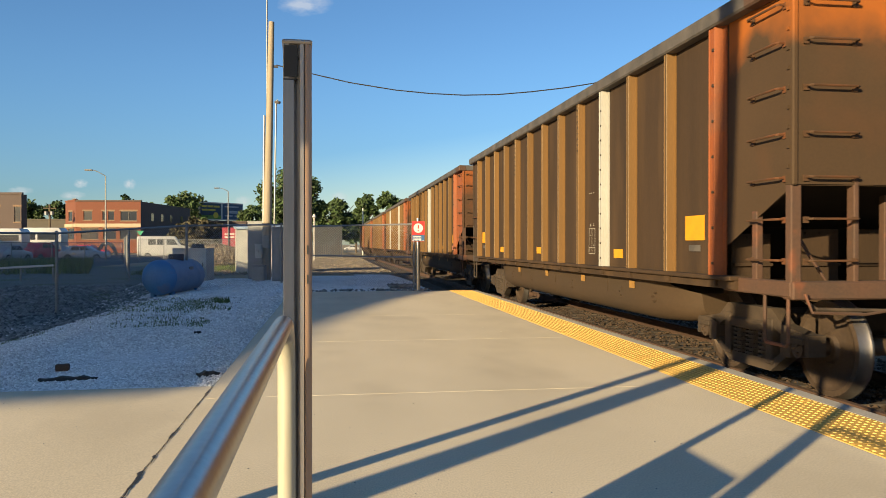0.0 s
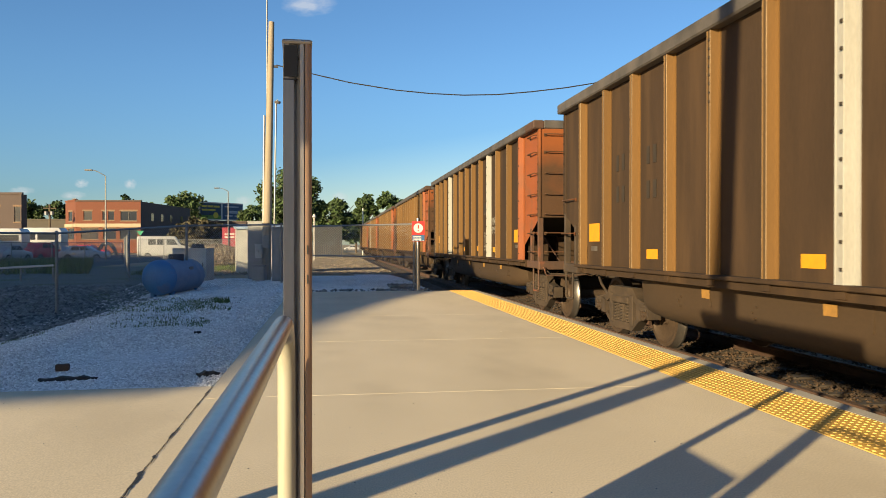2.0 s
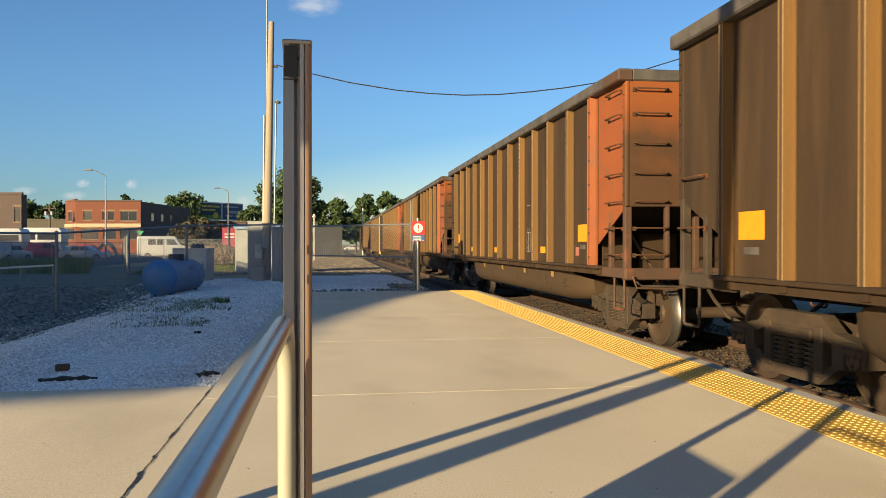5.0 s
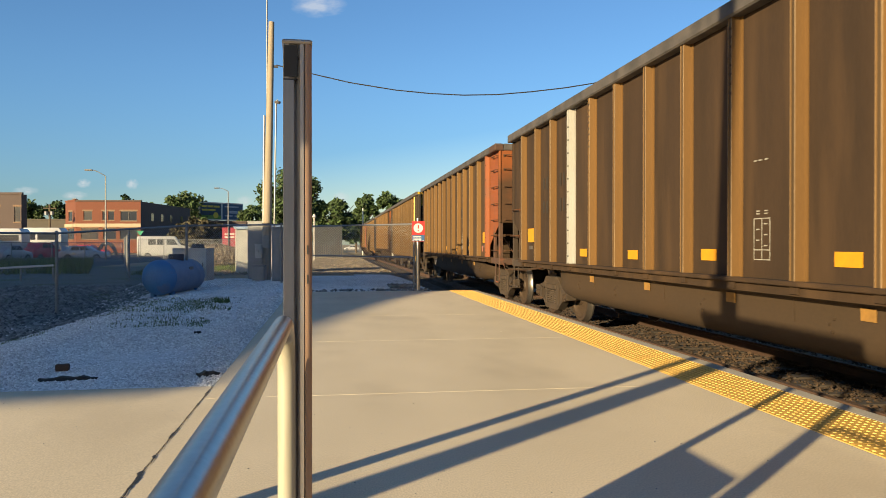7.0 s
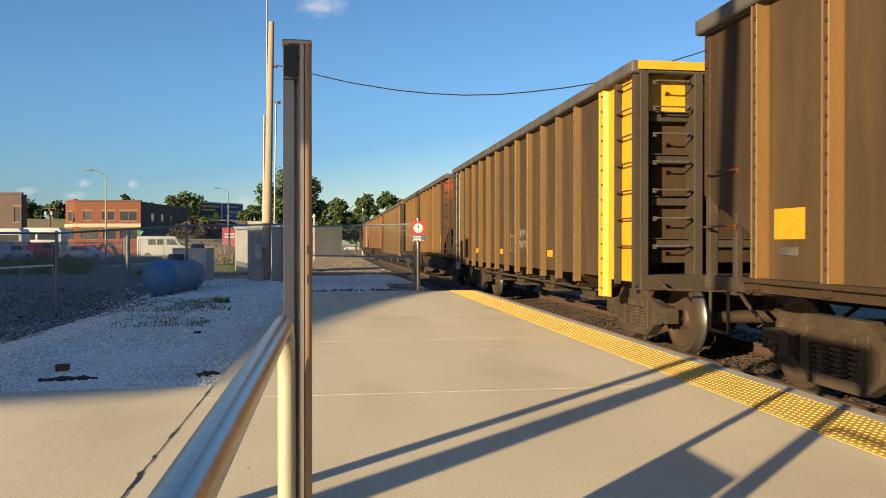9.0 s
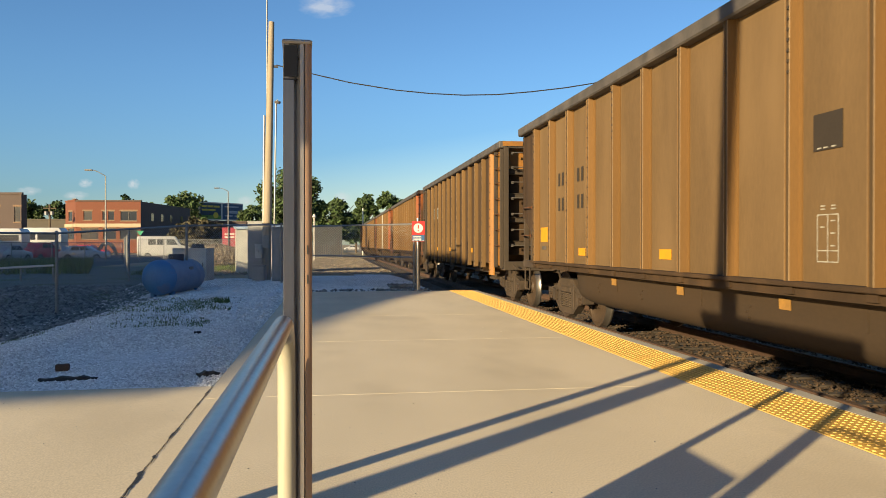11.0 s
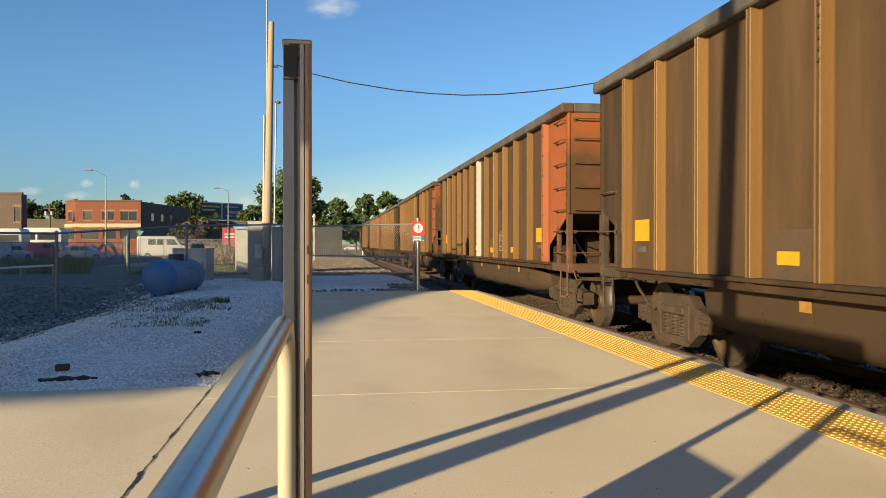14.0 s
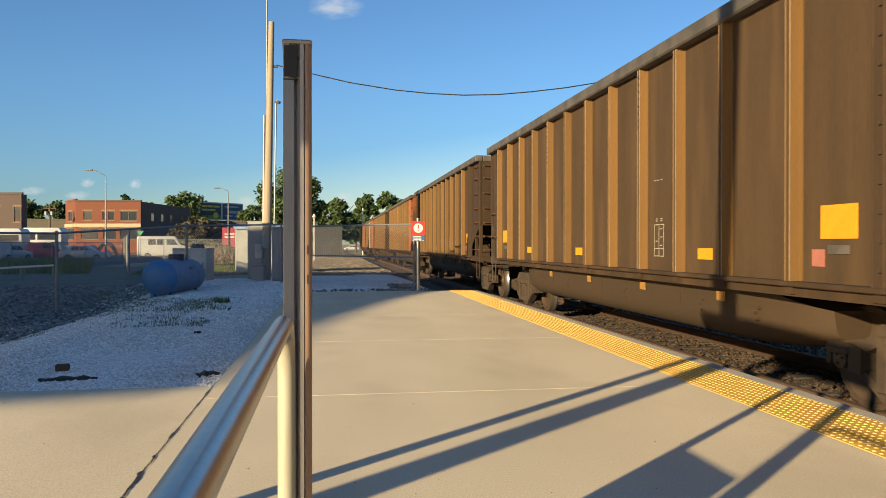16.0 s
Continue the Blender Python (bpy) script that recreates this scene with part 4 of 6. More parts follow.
def slotted_post():
    th = thing("slotted_post", "dull aluminium slotted upright with a capped top", "post", pose(-0.066, 1.62, 0, 0, 0, 2))
    w, H = 0.0285, 1.64
    prof = [(-w, -0.03), (-w + 0.004, -0.034), (-0.016, -0.034), (-0.016, -0.026), (-0.006, -0.026), (-0.006, -0.010), (0.000, -0.010), (0.000, -0.026), (0.004, -0.030), (0.006, -0.036), (0.013, -0.036),
            (0.015, -0.030), (w - 0.006, -0.034), (w, -0.028), (w, 0.028), (w - 0.006, 0.034), (-w + 0.006, 0.034), (-w, 0.028)]
    part("upright", prism(B(), prof, 0, H, "z"), POSTM, th)
    bm = box(B(), -w - 0.002, w + 0.002, -0.04, 0.037, H, H + 0.008, 0.003)
    part("cap", bm, POSTM, th)
    # dark plates and strips painted for the shade inside slot and recess
    bm = cyl(B(), (-0.003, -0.0345, H - 0.03), (-0.003, -0.012, H - 0.03), 0.006, 12)
    part("slot_hole", bm, DARK, th)
    part("slot_strip", box(B(), -0.0275, 0.001, -0.0355, -0.03, H - 0.075, H - 0.072), DARK, th)
    part("inner_strip", box(B(), -0.0268, -0.0065, -0.0362, -0.034, 0.0, H - 0.075), POSTD, th)
    part("slot_recess", box(B(), -0.0265, 0.0005, -0.0358, -0.034, H - 0.068, H - 0.004), DARK, th, "dark plate painted as the shaded recess under the cap")
    # rounded outer edge, a warm brown reflection put into its colour, with a few scuffs
    bm = prism(B(), [(0.0155, -0.0335)] + [(0.017 + 0.0125 * math.sin(a), -0.024 - 0.0135 * math.cos(a)) for a in [i * math.pi / 16 for i in range(9)]] + [(w + 0.001, 0.02), (0.02, 0.02)], 0, H - 0.001, "z")
    edge = part("rounded_edge", bm, POSTW, th, "rounded edge tinted by a warm brown reflection", smooth=True)
    for z in (1.21, 1.15):
        part("scuff", box(B(), 0.019, 0.0215, -0.0385, -0.036, z, z + 0.018), DARK, edge)
    part("base_plate", box(B(), -0.07, 0.07, -0.07, 0.07, 0, 0.012, 0.004), POSTM, th)
    return th


railing()
slotted_post()


# ---- unseen shade casters added beside the platform: canopy here, boards further down ----
SD = (math.sin(radians(SUN_AZ)), math.cos(radians(SUN_AZ)))


def canopy():
    h = 7.0
    k = h / math.tan(radians(SUN_EL))
    # outline of the wanted ground shade; the roof is this moved towards the sun
    foot = [(-0.98, 6.78), (-0.19, 11.4), (0.37, 13.5), (1.47, 17.0), (2.56, 19.5), (4.5, 21.8), (6.0, 23.2), (6.8, 25.5), (6.8, 33.0), (3.0, 33.5), (-8.0, 36.0), (-12.0, 60.0), (-16.0, 80.0), (-60.0, 95.0), (-75.0, -12.0)]
    prof = [(x - SD[0] * k, y - SD[1] * k) for x, y in foot]
    th = thing("canopy", "unseen flat canopy roof on steel columns, added to cast the yard's shade", "canopy")
    part("roof", prism(B(), prof, h - 0.05, h, "z"), KERB, th)
    for x, y in ((-20, 44), (-40, 48), (-34, 22), (-48, 20), (-45, 4)):
        part("column", cyl(B(), (x - SD[0] * k, y - SD[1] * k, -0.4), (x - SD[0] * k, y - SD[1] * k, h - 0.3), 0.2, 12), GALV, th)


canopy()
# ---- yard and distance: places by bearing ----
F_PX, YAWR = 1350.0, radians(YAW)


def spot(px, fw):
    """Ground place seen in the direction px at the forward distance fw."""
    lat = (px - 784) / F_PX * fw
    return lat * math.cos(YAWR) + fw * math.sin(YAWR), fw * math.cos(YAWR) - lat * math.sin(YAWR)


def hgt(py, fw):
    return CAM_H + (433 - py) * fw / F_PX


# unseen board, pole and panel, shaped from the shadows that fall across the platform
def shadow_board():
    th = thing("information_board", "unseen wide grey board on thin legs, added to cast its shadow", "sign board", pose(-1.6, 0, 0))
    pr = [(0.12, 1.93), (2.3, 1.93), (2.5, 1.99), (2.62, 2.08), (2.68, 2.18), (2.70, 2.28), (0.12, 2.26)]
    part("panel", prism(B(), pr, -0.03, 0.03, "x"), GALV, th)
    # the thinner leg is placed so that it shades the slotted post
    for y, r in ((2.66, 0.04), (0.205, 0.028)):
        part("leg", box(B(), -r, r, y - r, y + r, -0.2, 2.2), GALV, th)


def leaning_pole():
    th = thing("light_pole", "tall bare wooden light pole beside the walkway", "pole", pose(-3.0, 1.0, -0.1))
    part("shaft", cyl(B(), (0, 0, 0), (0, -0.62, 9.5), 0.13, 16, 0.11), WOOD, th)


def low_panel():
    th = thing("barrier_panel", "low grey metal panel between two thin posts", "barrier")
    part("panel", box(B(), -0.105, -0.095, 1.68, 2.25, 0.04, 0.70), GALV, th)
    part("post", box(B(), -0.125, -0.075, 2.27, 2.32, 0, 1.5), GALV, th)
    for z in (0.12, 0.6):
        part("bracket", box(B(), -0.104, -0.096, 2.24, 2.275, z, z + 0.03), GALV, th)


shadow_board()
leaning_pole()
low_panel()


# ---- warning sign at the platform's end ----
def warning_sign():
    x, y = spot(740, 20.35)
    th = thing("warning_sign", "red and blue warning sign on a shiny steel post", "sign", pose(x, y, -0.05, 0, 0, -4))
    part("post", cyl(B(), (0, 0, 0), (0, 0, 1.98), 0.057, 16), STAINLESS, th, smooth=True)
    part("base_plate", cyl(B(), (0, 0, 0.04), (0, 0, 0.07), 0.13, 16), STAINLESS, th)
    bd = part("board", box(B(), -0.17, 0.17, -0.075, -0.06, 1.36, 1.90, 0.004), REDP, th, "red upper board with a white disc")
    part("lower_board", box(B(), -0.165, 0.165, -0.082, -0.075, 1.37, 1.53), BLUEP, bd, "dark blue lower field")
    part("disc", cyl(B(), (0, -0.085, 1.715), (0, -0.075, 1.715), 0.125, 28), WHITE, bd, "white disc")
    bm = box(B(), -0.018, 0.018, -0.09, -0.085, 1.70, 1.80)
    box(bm, -0.018, 0.018, -0.09, -0.085, 1.63, 1.665)
    part("exclamation_mark", bm, REDP, bd)
    for z in (1.49, 1.45, 1.41):
        part("text_bar", box(B(), -0.13, 0.08, -0.086, -0.082, z - 0.01, z + 0.01), WHITE, bd)
    for i in range(9):
        part("edge_stripe", box(B(), -0.165 + i * 0.037, -0.148 + i * 0.037, -0.086, -0.082, 1.37, 1.39), WHITE, bd)


warning_sign()


# ---- chain-link fences ----
def chain_panel(bm, p, q, z0a, z0b, h, pitch=0.075, r=0.0022):
    """Diagonal wires both ways between two posts; three-sided rods."""
    p, q = Vector((p[0], p[1], 0)), Vector((q[0], q[1], 0))
    L = (q - p).length
    d = (q - p) / L
    nrm = Vector((-d.y, d.x, 0))

    def at(s, z):
        return p + d * s + Vector((0, 0, z0a + (z0b - z0a) * s / L + z))
    n = int((L + h) / pitch)
    for sgn in (1, -1):
        for i in range(n):
            s0 = -h + i * pitch
            a, b = max(0.0, s0), min(L, s0 + h)
            if b - a < 0.02:
                continue
            za, zb = (a - s0, b - s0) if sgn > 0 else (h - (a - s0), h - (b - s0))
            u, v = at(a, za), at(b, zb)
            w = (v - u).normalized().cross(nrm) * r
            o = nrm * (r * sgn)
            vs = [bm.verts.new(c) for c in (u + w + o, u - w + o, u - o, v + w + o, v - w + o, v - o)]
            for f in ((0, 1, 4, 3), (1, 2, 5, 4), (2, 0, 3, 5)):
                bm.faces.new([vs[k] for k in f])


def chain_fence(name, label, posts, h, mid=False, barb=False, wire=0.0022, pitch=0.075, material=None):
    """posts: (x, y, ground z) in order."""
    th = thing(name, label, "fence")
    for x, y, z in posts:
        bm = cyl(B(), (x, y, z - 0.1), (x, y, z + h + 0.03), 0.035, 10)
        cyl(bm, (x, y, z + h + 0.03), (x, y, z + h + 0.06), 0.04, 10, 0.015)
        part("post", bm, material or GALV, th, smooth=True)
    for a, b in zip(posts, posts[1:]):
        part("top_rail", cyl(B(), (a[0], a[1], a[2] + h), (b[0], b[1], b[2] + h), 0.024, 8), material or GALV, th, smooth=True)
        if mid:
            part("mid_rail", cyl(B(), (a[0], a[1], a[2] + h * 0.5), (b[0], b[1], b[2] + h * 0.5), 0.02, 8), material or GALV, th, smooth=True)
        bm = B()
        chain_panel(bm, a, b, a[2] + 0.04, b[2] + 0.04, h - 0.05, pitch, wire)
        tagged(part("wire_mesh", bm, WIRE, th), kind="stuff")
    return th


def fp(px, fw, z):
    return (*spot(px, fw), z)


chain_fence("chain_link_fence", "grey chain-link fence on round steel posts", [fp(-170, 14.4, -0.36), fp(-30, 15.7, -0.36), fp(100, 17.2, -0.35), fp(330, 21.1, -0.08), fp(498, 25.0, 0.05)], 1.83)
chain_fence("chain_link_gate", "wide chain-link gate with a middle rail", [fp(503, 25.0, -0.02), fp(733, 21.0, -0.04)], 1.83, True)
chain_fence("chain_link_fence", "chain-link fence running back into the yard", [fp(228, 26.5, -0.2), fp(225, 36.0, -0.2), fp(220, 46, -0.2)], 1.83)
chain_fence("chain_link_fence", "sunlit chain-link fence before the car park", [fp(x, 48.0 + 2 * i, -0.25) for i, x in enumerate((-60, 20, 92, 150, 187, 216))], 1.6, wire=0.004, pitch=0.11)
chain_fence("chain_link_fence", "sunlit chain-link fence behind the gravel heap", [fp(x, 60.0, -0.1) for x in (245, 290, 330, 375, 420, 440)], 1.7, wire=0.005, pitch=0.13)
lp = thing("pipe_barrier", "low pale pipe barrier beyond the fence", "barrier")
a, b = spot(-20, 26), spot(94, 26)
part("pipe", cyl(B(), (*a, hgt(476, 26)), (*b, hgt(470, 26)), 0.035, 10), WHITE, lp, smooth=True)
for q in (a, b, ((a[0] + b[0]) / 2, (a[1] + b[1]) / 2)):
    part("post", cyl(B(), (*q, -0.4), (*q, hgt(474, 26)), 0.035, 10), GALV, lp, smooth=True)


# ---- propane tank ----
def tank():
    x, y = spot(309, 20.7)
    th = thing("propane_tank", "blue steel propane tank with rounded ends on short feet", "tank", pose(x, y, -0.19, 0, 0, -12))
    R, L = 0.46, 1.9
    bm = B()
    rings, seg = [], 32
    prof = [(-L / 2 - R * 0.62 * math.sin(a), R * math.cos(a)) for a in [math.pi / 2 * (1 - i / 8) for i in range(8)]] + [(-L / 2, R), (L / 2, R)]
    prof += [(L / 2 + R * 0.62 * math.sin(a), R * math.cos(a)) for a in [math.pi / 2 * (i + 1) / 8 for i in range(8)]]
    for yy, r in prof:
        rings.append([bm.verts.new((max(r, 0.004) * math.cos(2 * math.pi * k / seg), yy, 0.56 + max(r, 0.004) * math.sin(2 * math.pi * k / seg))) for k in range(seg)])
    for u, w in zip(rings, rings[1:]):
        for k in range(seg):
            bm.faces.new((u[k], u[(k + 1) % seg], w[(k + 1) % seg], w[k]))
    bm.faces.new(rings[0]), bm.faces.new(rings[-1])
    # paler shell colour: a pale reflection and some fading put into it
    for f in bm.faces:
        if f.calc_center_median().y > -L / 2:
            f.material_index = 1
    shell = part("shell", bm, BLUE, th, smooth=True)
    shell.data.materials.append(mat("pale_lit_faded_blue_paint", (0.16, 0.25, 0.36), 0.6, 0, (0.10, 0.18, 0.30), 2, 0.8, 30, 0.2, 0.05, stain=(0.24, 0.28, 0.33), stain_scale=1.8, stain_lo=0.55, stain_hi=0.75))
    part("weld_band", cyl(B(), (0, -L / 2 - 0.01, 0.56), (0, -L / 2 + 0.01, 0.56), R + 0.004, 32), BLUE, th, smooth=True)
    bm = cyl(B(), (0.0, 0.1, 0.98), (0.0, 0.1, 1.16), 0.20, 20)
    part("valve_dome", bm, mat("dark_blue_dome", (0.03, 0.045, 0.07), 0.5), th, "dark valve cover", smooth=True)
    for s in (-1, 1):
        for e in (-1, 1):
            part("foot", box(B(), e * 0.25 - 0.06, e * 0.25 + 0.06, s * 0.75 - 0.06, s * 0.75 + 0.06, -0.05, 0.2, 0.008), BLUE, th)
    part("data_plate", box(B(), 0.405, 0.425, 0.0, 0.25, 0.72, 0.82), GALV, th)


tank()


# ---- cabinets, meters and the utility pole ----
def cabinet(name, label, px0, px1, fw, y_top, z0, depth, material, doors=1, turn=0.0):
    (xa, ya), (xb, yb) = spot(px0, fw), spot(px1, fw)
    w = math.hypot(xb - xa, yb - ya)
    h = hgt(y_top, fw) - z0
    th = thing(name, label, "cabinet", pose(xa, ya, z0, 0, 0, math.degrees(math.atan2(yb - ya, xb - xa)) + turn))
    part("body", box(B(), 0, w, 0, depth, 0, h, 0.012), material, th)
    part("lid", box(B(), -0.02, w + 0.02, -0.03, depth + 0.02, h, h + 0.035, 0.008), material, th)
    for i in range(doors):
        d = part("door", box(B(), 0.03 + i * (w - 0.04) / doors, (i + 1) * (w - 0.04) / doors, -0.018, 0.0, 0.06, h - 0.05, 0.006), material, th)
        part("handle", box(B(), (i + 1) * (w - 0.04) / doors - 0.09, (i + 1) * (w - 0.04) / doors - 0.06, -0.05, -0.018, h * 0.45, h * 0.58, 0.006), CHORD, d)
    return th


CABG = mat("grey_cabinet_paint", (0.24, 0.245, 0.24), 0.55, 0.1, (0.13, 0.13, 0.13), 2, 0.6, 30, 0.15, 0.05)
CABW = mat("pale_cabinet_paint", (0.46, 0.46, 0.43), 0.6, 0, (0.24, 0.24, 0.23), 2, 0.6, 30, 0.15, 0.05)
cabinet("electrical_cabinet", "tall grey steel electrical cabinet by the pole", 438, 471, 27.5, 393, -0.02, 0.6, CABG, 1)
cabinet("electrical_cabinet", "tall grey steel electrical cabinet beside the gate", 481, 503, 26.0, 404, -0.02, 0.5, CABG, 1)
cabinet("junction_box", "small grey junction box on the gravel", 446, 468, 26.3, 472, -0.02, 0.35, CABG, 1)
cabinet("meter_box", "grey meter box hung beside the utility pole", 451, 463, 26.9, 434, 0.75, 0.2, CABW, 1)
gen = cabinet("generator_housing", "pale grey generator housing behind the tank", 305, 365, 26.5, 441, -0.05, 0.9, CABW, 2)
bm = B()
cyl(bm, (0.75, 0.4, 0.95), (0.75, 0.4, 1.06), 0.2, 14, 0.26)
cyl(bm, (0.75, 0.4, 1.06), (0.75, 0.4, 1.3), 0.26, 14, 0.2)
part("exhaust_cowl", bm, CHORD, gen, "dark round cowl on top", smooth=True)
sh = thing("shed", "small pale metal shed behind the cabinets", "shed", pose(*spot(452, 33), 0, 0, 0, 8))
part("wall", box(B(), -0.8, 1.2, 0, 1.6, -0.1, 1.9), CABW, sh)
part("roof", prism(B(), [(-0.1, 1.9), (1.7, 2.05), (1.7, 2.12), (-0.1, 1.97)], -0.9, 1.3, "x"), mat("pale_blue_roof", (0.35, 0.45, 0.55), 0.5), sh)


def utility_pole():
    x, y = spot(471, 27.2)
    x1, y1 = spot(481, 27.2)
    top = hgt(40, 27.2)
    th = thing("utility_pole", "bare pale wooden utility pole with conduits", "utility pole")
    part("shaft", cyl(B(), (x, y, -0.1), (x1, y1, top), 0.165, 16, 0.10), WOOD, th, smooth=True)
    a, b = spot(484, 27.0), spot(489, 27.0)
    part("conduit", tube(B(), [(*a, 0), (*b, hgt(180, 27)), (*spot(492, 27), hgt(177, 27))], 0.03, 8), GALV, th, smooth=True)
    part("conduit", tube(B(), [(*spot(466, 27.3), 1.4), (*spot(468, 27.3), hgt(205, 27.3))], 0.045, 8), GALV, th, smooth=True)
    part("bracket", box(B(), x1 + 0.02, x1 + 0.22, y1 - 0.03, y1 + 0.03, hgt(118, 27), hgt(114, 27)), CHORD, th)
    bm = cyl(B(), (*spot(488, 27), hgt(181, 27)), (*spot(495, 26.8), hgt(184, 27)), 0.05, 10)
    part("weatherhead", bm, CHORD, th, "dark weatherhead")
    part("meter_can", box(B(), x - 0.11, x + 0.12, y - 0.32, y - 0.16, 1.1, 1.55, 0.01), GALV, th)
    part("strap", cyl(B(), (x + 0.02, y, 1.95), (x + 0.02, y, 2.0), 0.172, 16), CHORD, th)


utility_pole()
mast = thing("radio_mast", "thin tall grey steel mast behind the pole", "mast", pose(*spot(473, 30), 0))
part("shaft", cyl(B(), (0, 0, -0.1), (0, 0, 13.5), 0.045, 10, 0.025), GALV, mast, smooth=True)
bm = B()
CPX = ((490, 116), (547, 130), (620, 147), (700, 160), (760, 166), (820, 169), (880, 168), (940, 163), (1000, 156), (1050, 148), (1140, 124), (1240, 93), (1400, 30), (1560, -40))
tube(bm, [(*spot(px, 27.0), hgt(py, 27.0)) for px, py in CPX], 0.021, 6)
cab = tagged(part("overhead_cable", bm, CABLE), "sagging black overhead cable across the track", "cable")

# ---- loose things on the gravel ----
bk = tagged(part("brick", box(B(), -0.06, 0.06, -0.04, 0.04, 0, 0.065, 0.006), RUST, at=pose(*spot(110, 7.55), -0.02, 0, 0, 6)), "reddish brick lying on the gravel", "brick")


def plank(name, label, px, fw, length, turn, tilt=0):
    bm = B()
    n = 9
    top, bot = [], []
    for i in range(n):
        t = i / (n - 1) - 0.5
        w = 0.06 * (1 - 1.6 * t * t) + 0.01 * noise.noise((i, fw, 0))
        h = 0.022 * (1 - 1.2 * abs(t)) + 0.014 * noise.noise((i * 2.7, fw, 3)) + (0.012 if i % 3 == 0 else 0)
        top.append([bm.verts.new((length * t, s * w * 0.7, h)) for s in (-1, 1)])
        bot.append([bm.verts.new((length * t, s * w, -0.02)) for s in (-1, 1)])
    for i in range(n - 1):
        bm.faces.new((top[i][0], top[i + 1][0], top[i + 1][1], top[i][1]))
        bm.faces.new((bot[i][0], bot[i + 1][0], top[i + 1][0], top[i][0]))
        bm.faces.new((bot[i][1], top[i][1], top[i + 1][1], bot[i + 1][1]))
    for i in (0, -1):
        bm.faces.new((bot[i][0], top[i][0], top[i][1], bot[i][1]))
    return tagged(part(name, bm, mat("rotten_wood", (0.035, 0.03, 0.025), 0.95, bump=0.8), at=pose(*spot(px, fw), -0.02, 0, tilt, turn)), label, "wood")


plank("wood_scrap", "dark rotten piece of timber on the gravel", 120, 7.05, 0.5, 8)
plank("wood_scrap", "short dark splinter of timber near the concrete edge", 368, 7.35, 0.22, 20)
plank("wood_scrap", "small dark scrap of timber on the gravel", 350, 10.8, 0.1, 0)


def scatter(name, label, count, region, size, material, seed, sink=0.3, lift=0.0, keep=None):
    """Loose stones as joined low-polygon lumps: region (x0, x1, y0, y1)."""
    rng = random.Random(seed)
    base = [(1, 0, 0), (0, 1, 0), (-1, 0, 0), (0, -1, 0), (0, 0, 1), (0, 0, -1)]
    fs = [(0, 1, 4), (1, 2, 4), (2, 3, 4), (3, 0, 4), (1, 0, 5), (2, 1, 5), (3, 2, 5), (0, 3, 5)]
    V, Fc = [], []
    x0, x1, y0, y1 = region
    while len(V) < count * 6:
        x, y = rng.uniform(x0, x1), y0 + (y1 - y0) * rng.random() ** 1.5
        if keep and not keep(x, y, rng):
            continue
        s = size * rng.uniform(0.5, 1.35)
        a = rng.uniform(0, 6.28)
        z = ground_z(x, y) + lift + s * (0.5 - sink)
        o = len(V)
        for bx, by, bz in base:
            k = rng.uniform(0.7, 1.25)
            V.append((x + s * k * (bx * math.cos(a) - by * math.sin(a)), y + s * k * (bx * math.sin(a) + by * math.cos(a)), z + s * 0.65 * k * bz))
        Fc += [tuple(o + i for i in f) for f in fs]
    me = bpy.data.meshes.new(name)
    me.from_pydata(V, [], Fc)
    me.materials.append(material)
    return tagged(new(name, me), label, "gravel", kind="stuff")


def stone_mat(name, c, lo=0.5, hi=1.4):
    m = mat(name, c, 0.95, 0, tuple(v * 0.75 for v in c), 3, 0.6, 60, 0.25, 0.3)
    n, l = m.node_tree.nodes, m.node_tree.links
    g, hs, mr, b = n.new("ShaderNodeNewGeometry"), n.new("ShaderNodeHueSaturation"), n.new("ShaderNodeMapRange"), n["Principled BSDF"]
    src = b.inputs["Base Color"].links[0].from_socket
    mr.inputs[3].default_value, mr.inputs[4].default_value = lo, hi
    l.new(g.outputs["Random Per Island"], mr.inputs[0])
    l.new(mr.outputs[0], hs.inputs["Value"])
    l.new(src, hs.inputs["Color"])
    l.new(hs.outputs[0], b.inputs["Base Color"])
    return m


GRAVEL_S = stone_mat("gravel_stones", (0.80, 0.80, 0.765), 0.62, 1.2)
BALLAST_S = stone_mat("ballast_stones", (0.050, 0.030, 0.017), 0.35, 1.7)
EARTH_S = stone_mat("dark_stones", (0.155, 0.165, 0.16), 0.35, 1.9)
PILE_S = stone_mat("pile_stones", (0.23, 0.19, 0.14), 0.45, 1.4)
scatter("gravel_stones", "loose pale grey crushed stones", 22000, (-5.0, -1.02, 6.87, 13.0), 0.0165, GRAVEL_S, 3)
scatter("gravel_stones", "loose pale grey crushed stones", 12000, (-6.0, 3.2, 13.0, 27.0), 0.024, GRAVEL_S, 4, keep=lambda x, y, r: not (x > -1.02 and y < 20.15))
scatter("ballast_stones", "dark rusty track ballast stones", 14000, (3.96, 5.0, 3.0, 22.0), 0.024, BALLAST_S, 5, lift=0.02)
scatter("ballast_stones", "dark rusty track ballast stones between the rails", 9000, (4.9, 7.6, 3.0, 24.0), 0.026, BALLAST_S, 6, lift=0.02)
scatter("dark_stones", "dark loose stones of the lower yard", 7000, (-9.5, -4.9, 13.0, 25.0), 0.05, EARTH_S, 7, keep=lambda x, y, r: x < -4.6 - 0.5 * math.sin(y * 0.7) - 0.04 * (y - 13))
scatter("dirt_stones", "sunlit brown stones beyond the gate", 6000, (-5.0, 3.5, 32.0, 75.0), 0.07, PILE_S, 9)
scatter("pebbles", "small dark pebbles along the platform end", 130, (-0.9, 3.0, 20.15, 20.9), 0.045, EARTH_S, 31, lift=0.03)
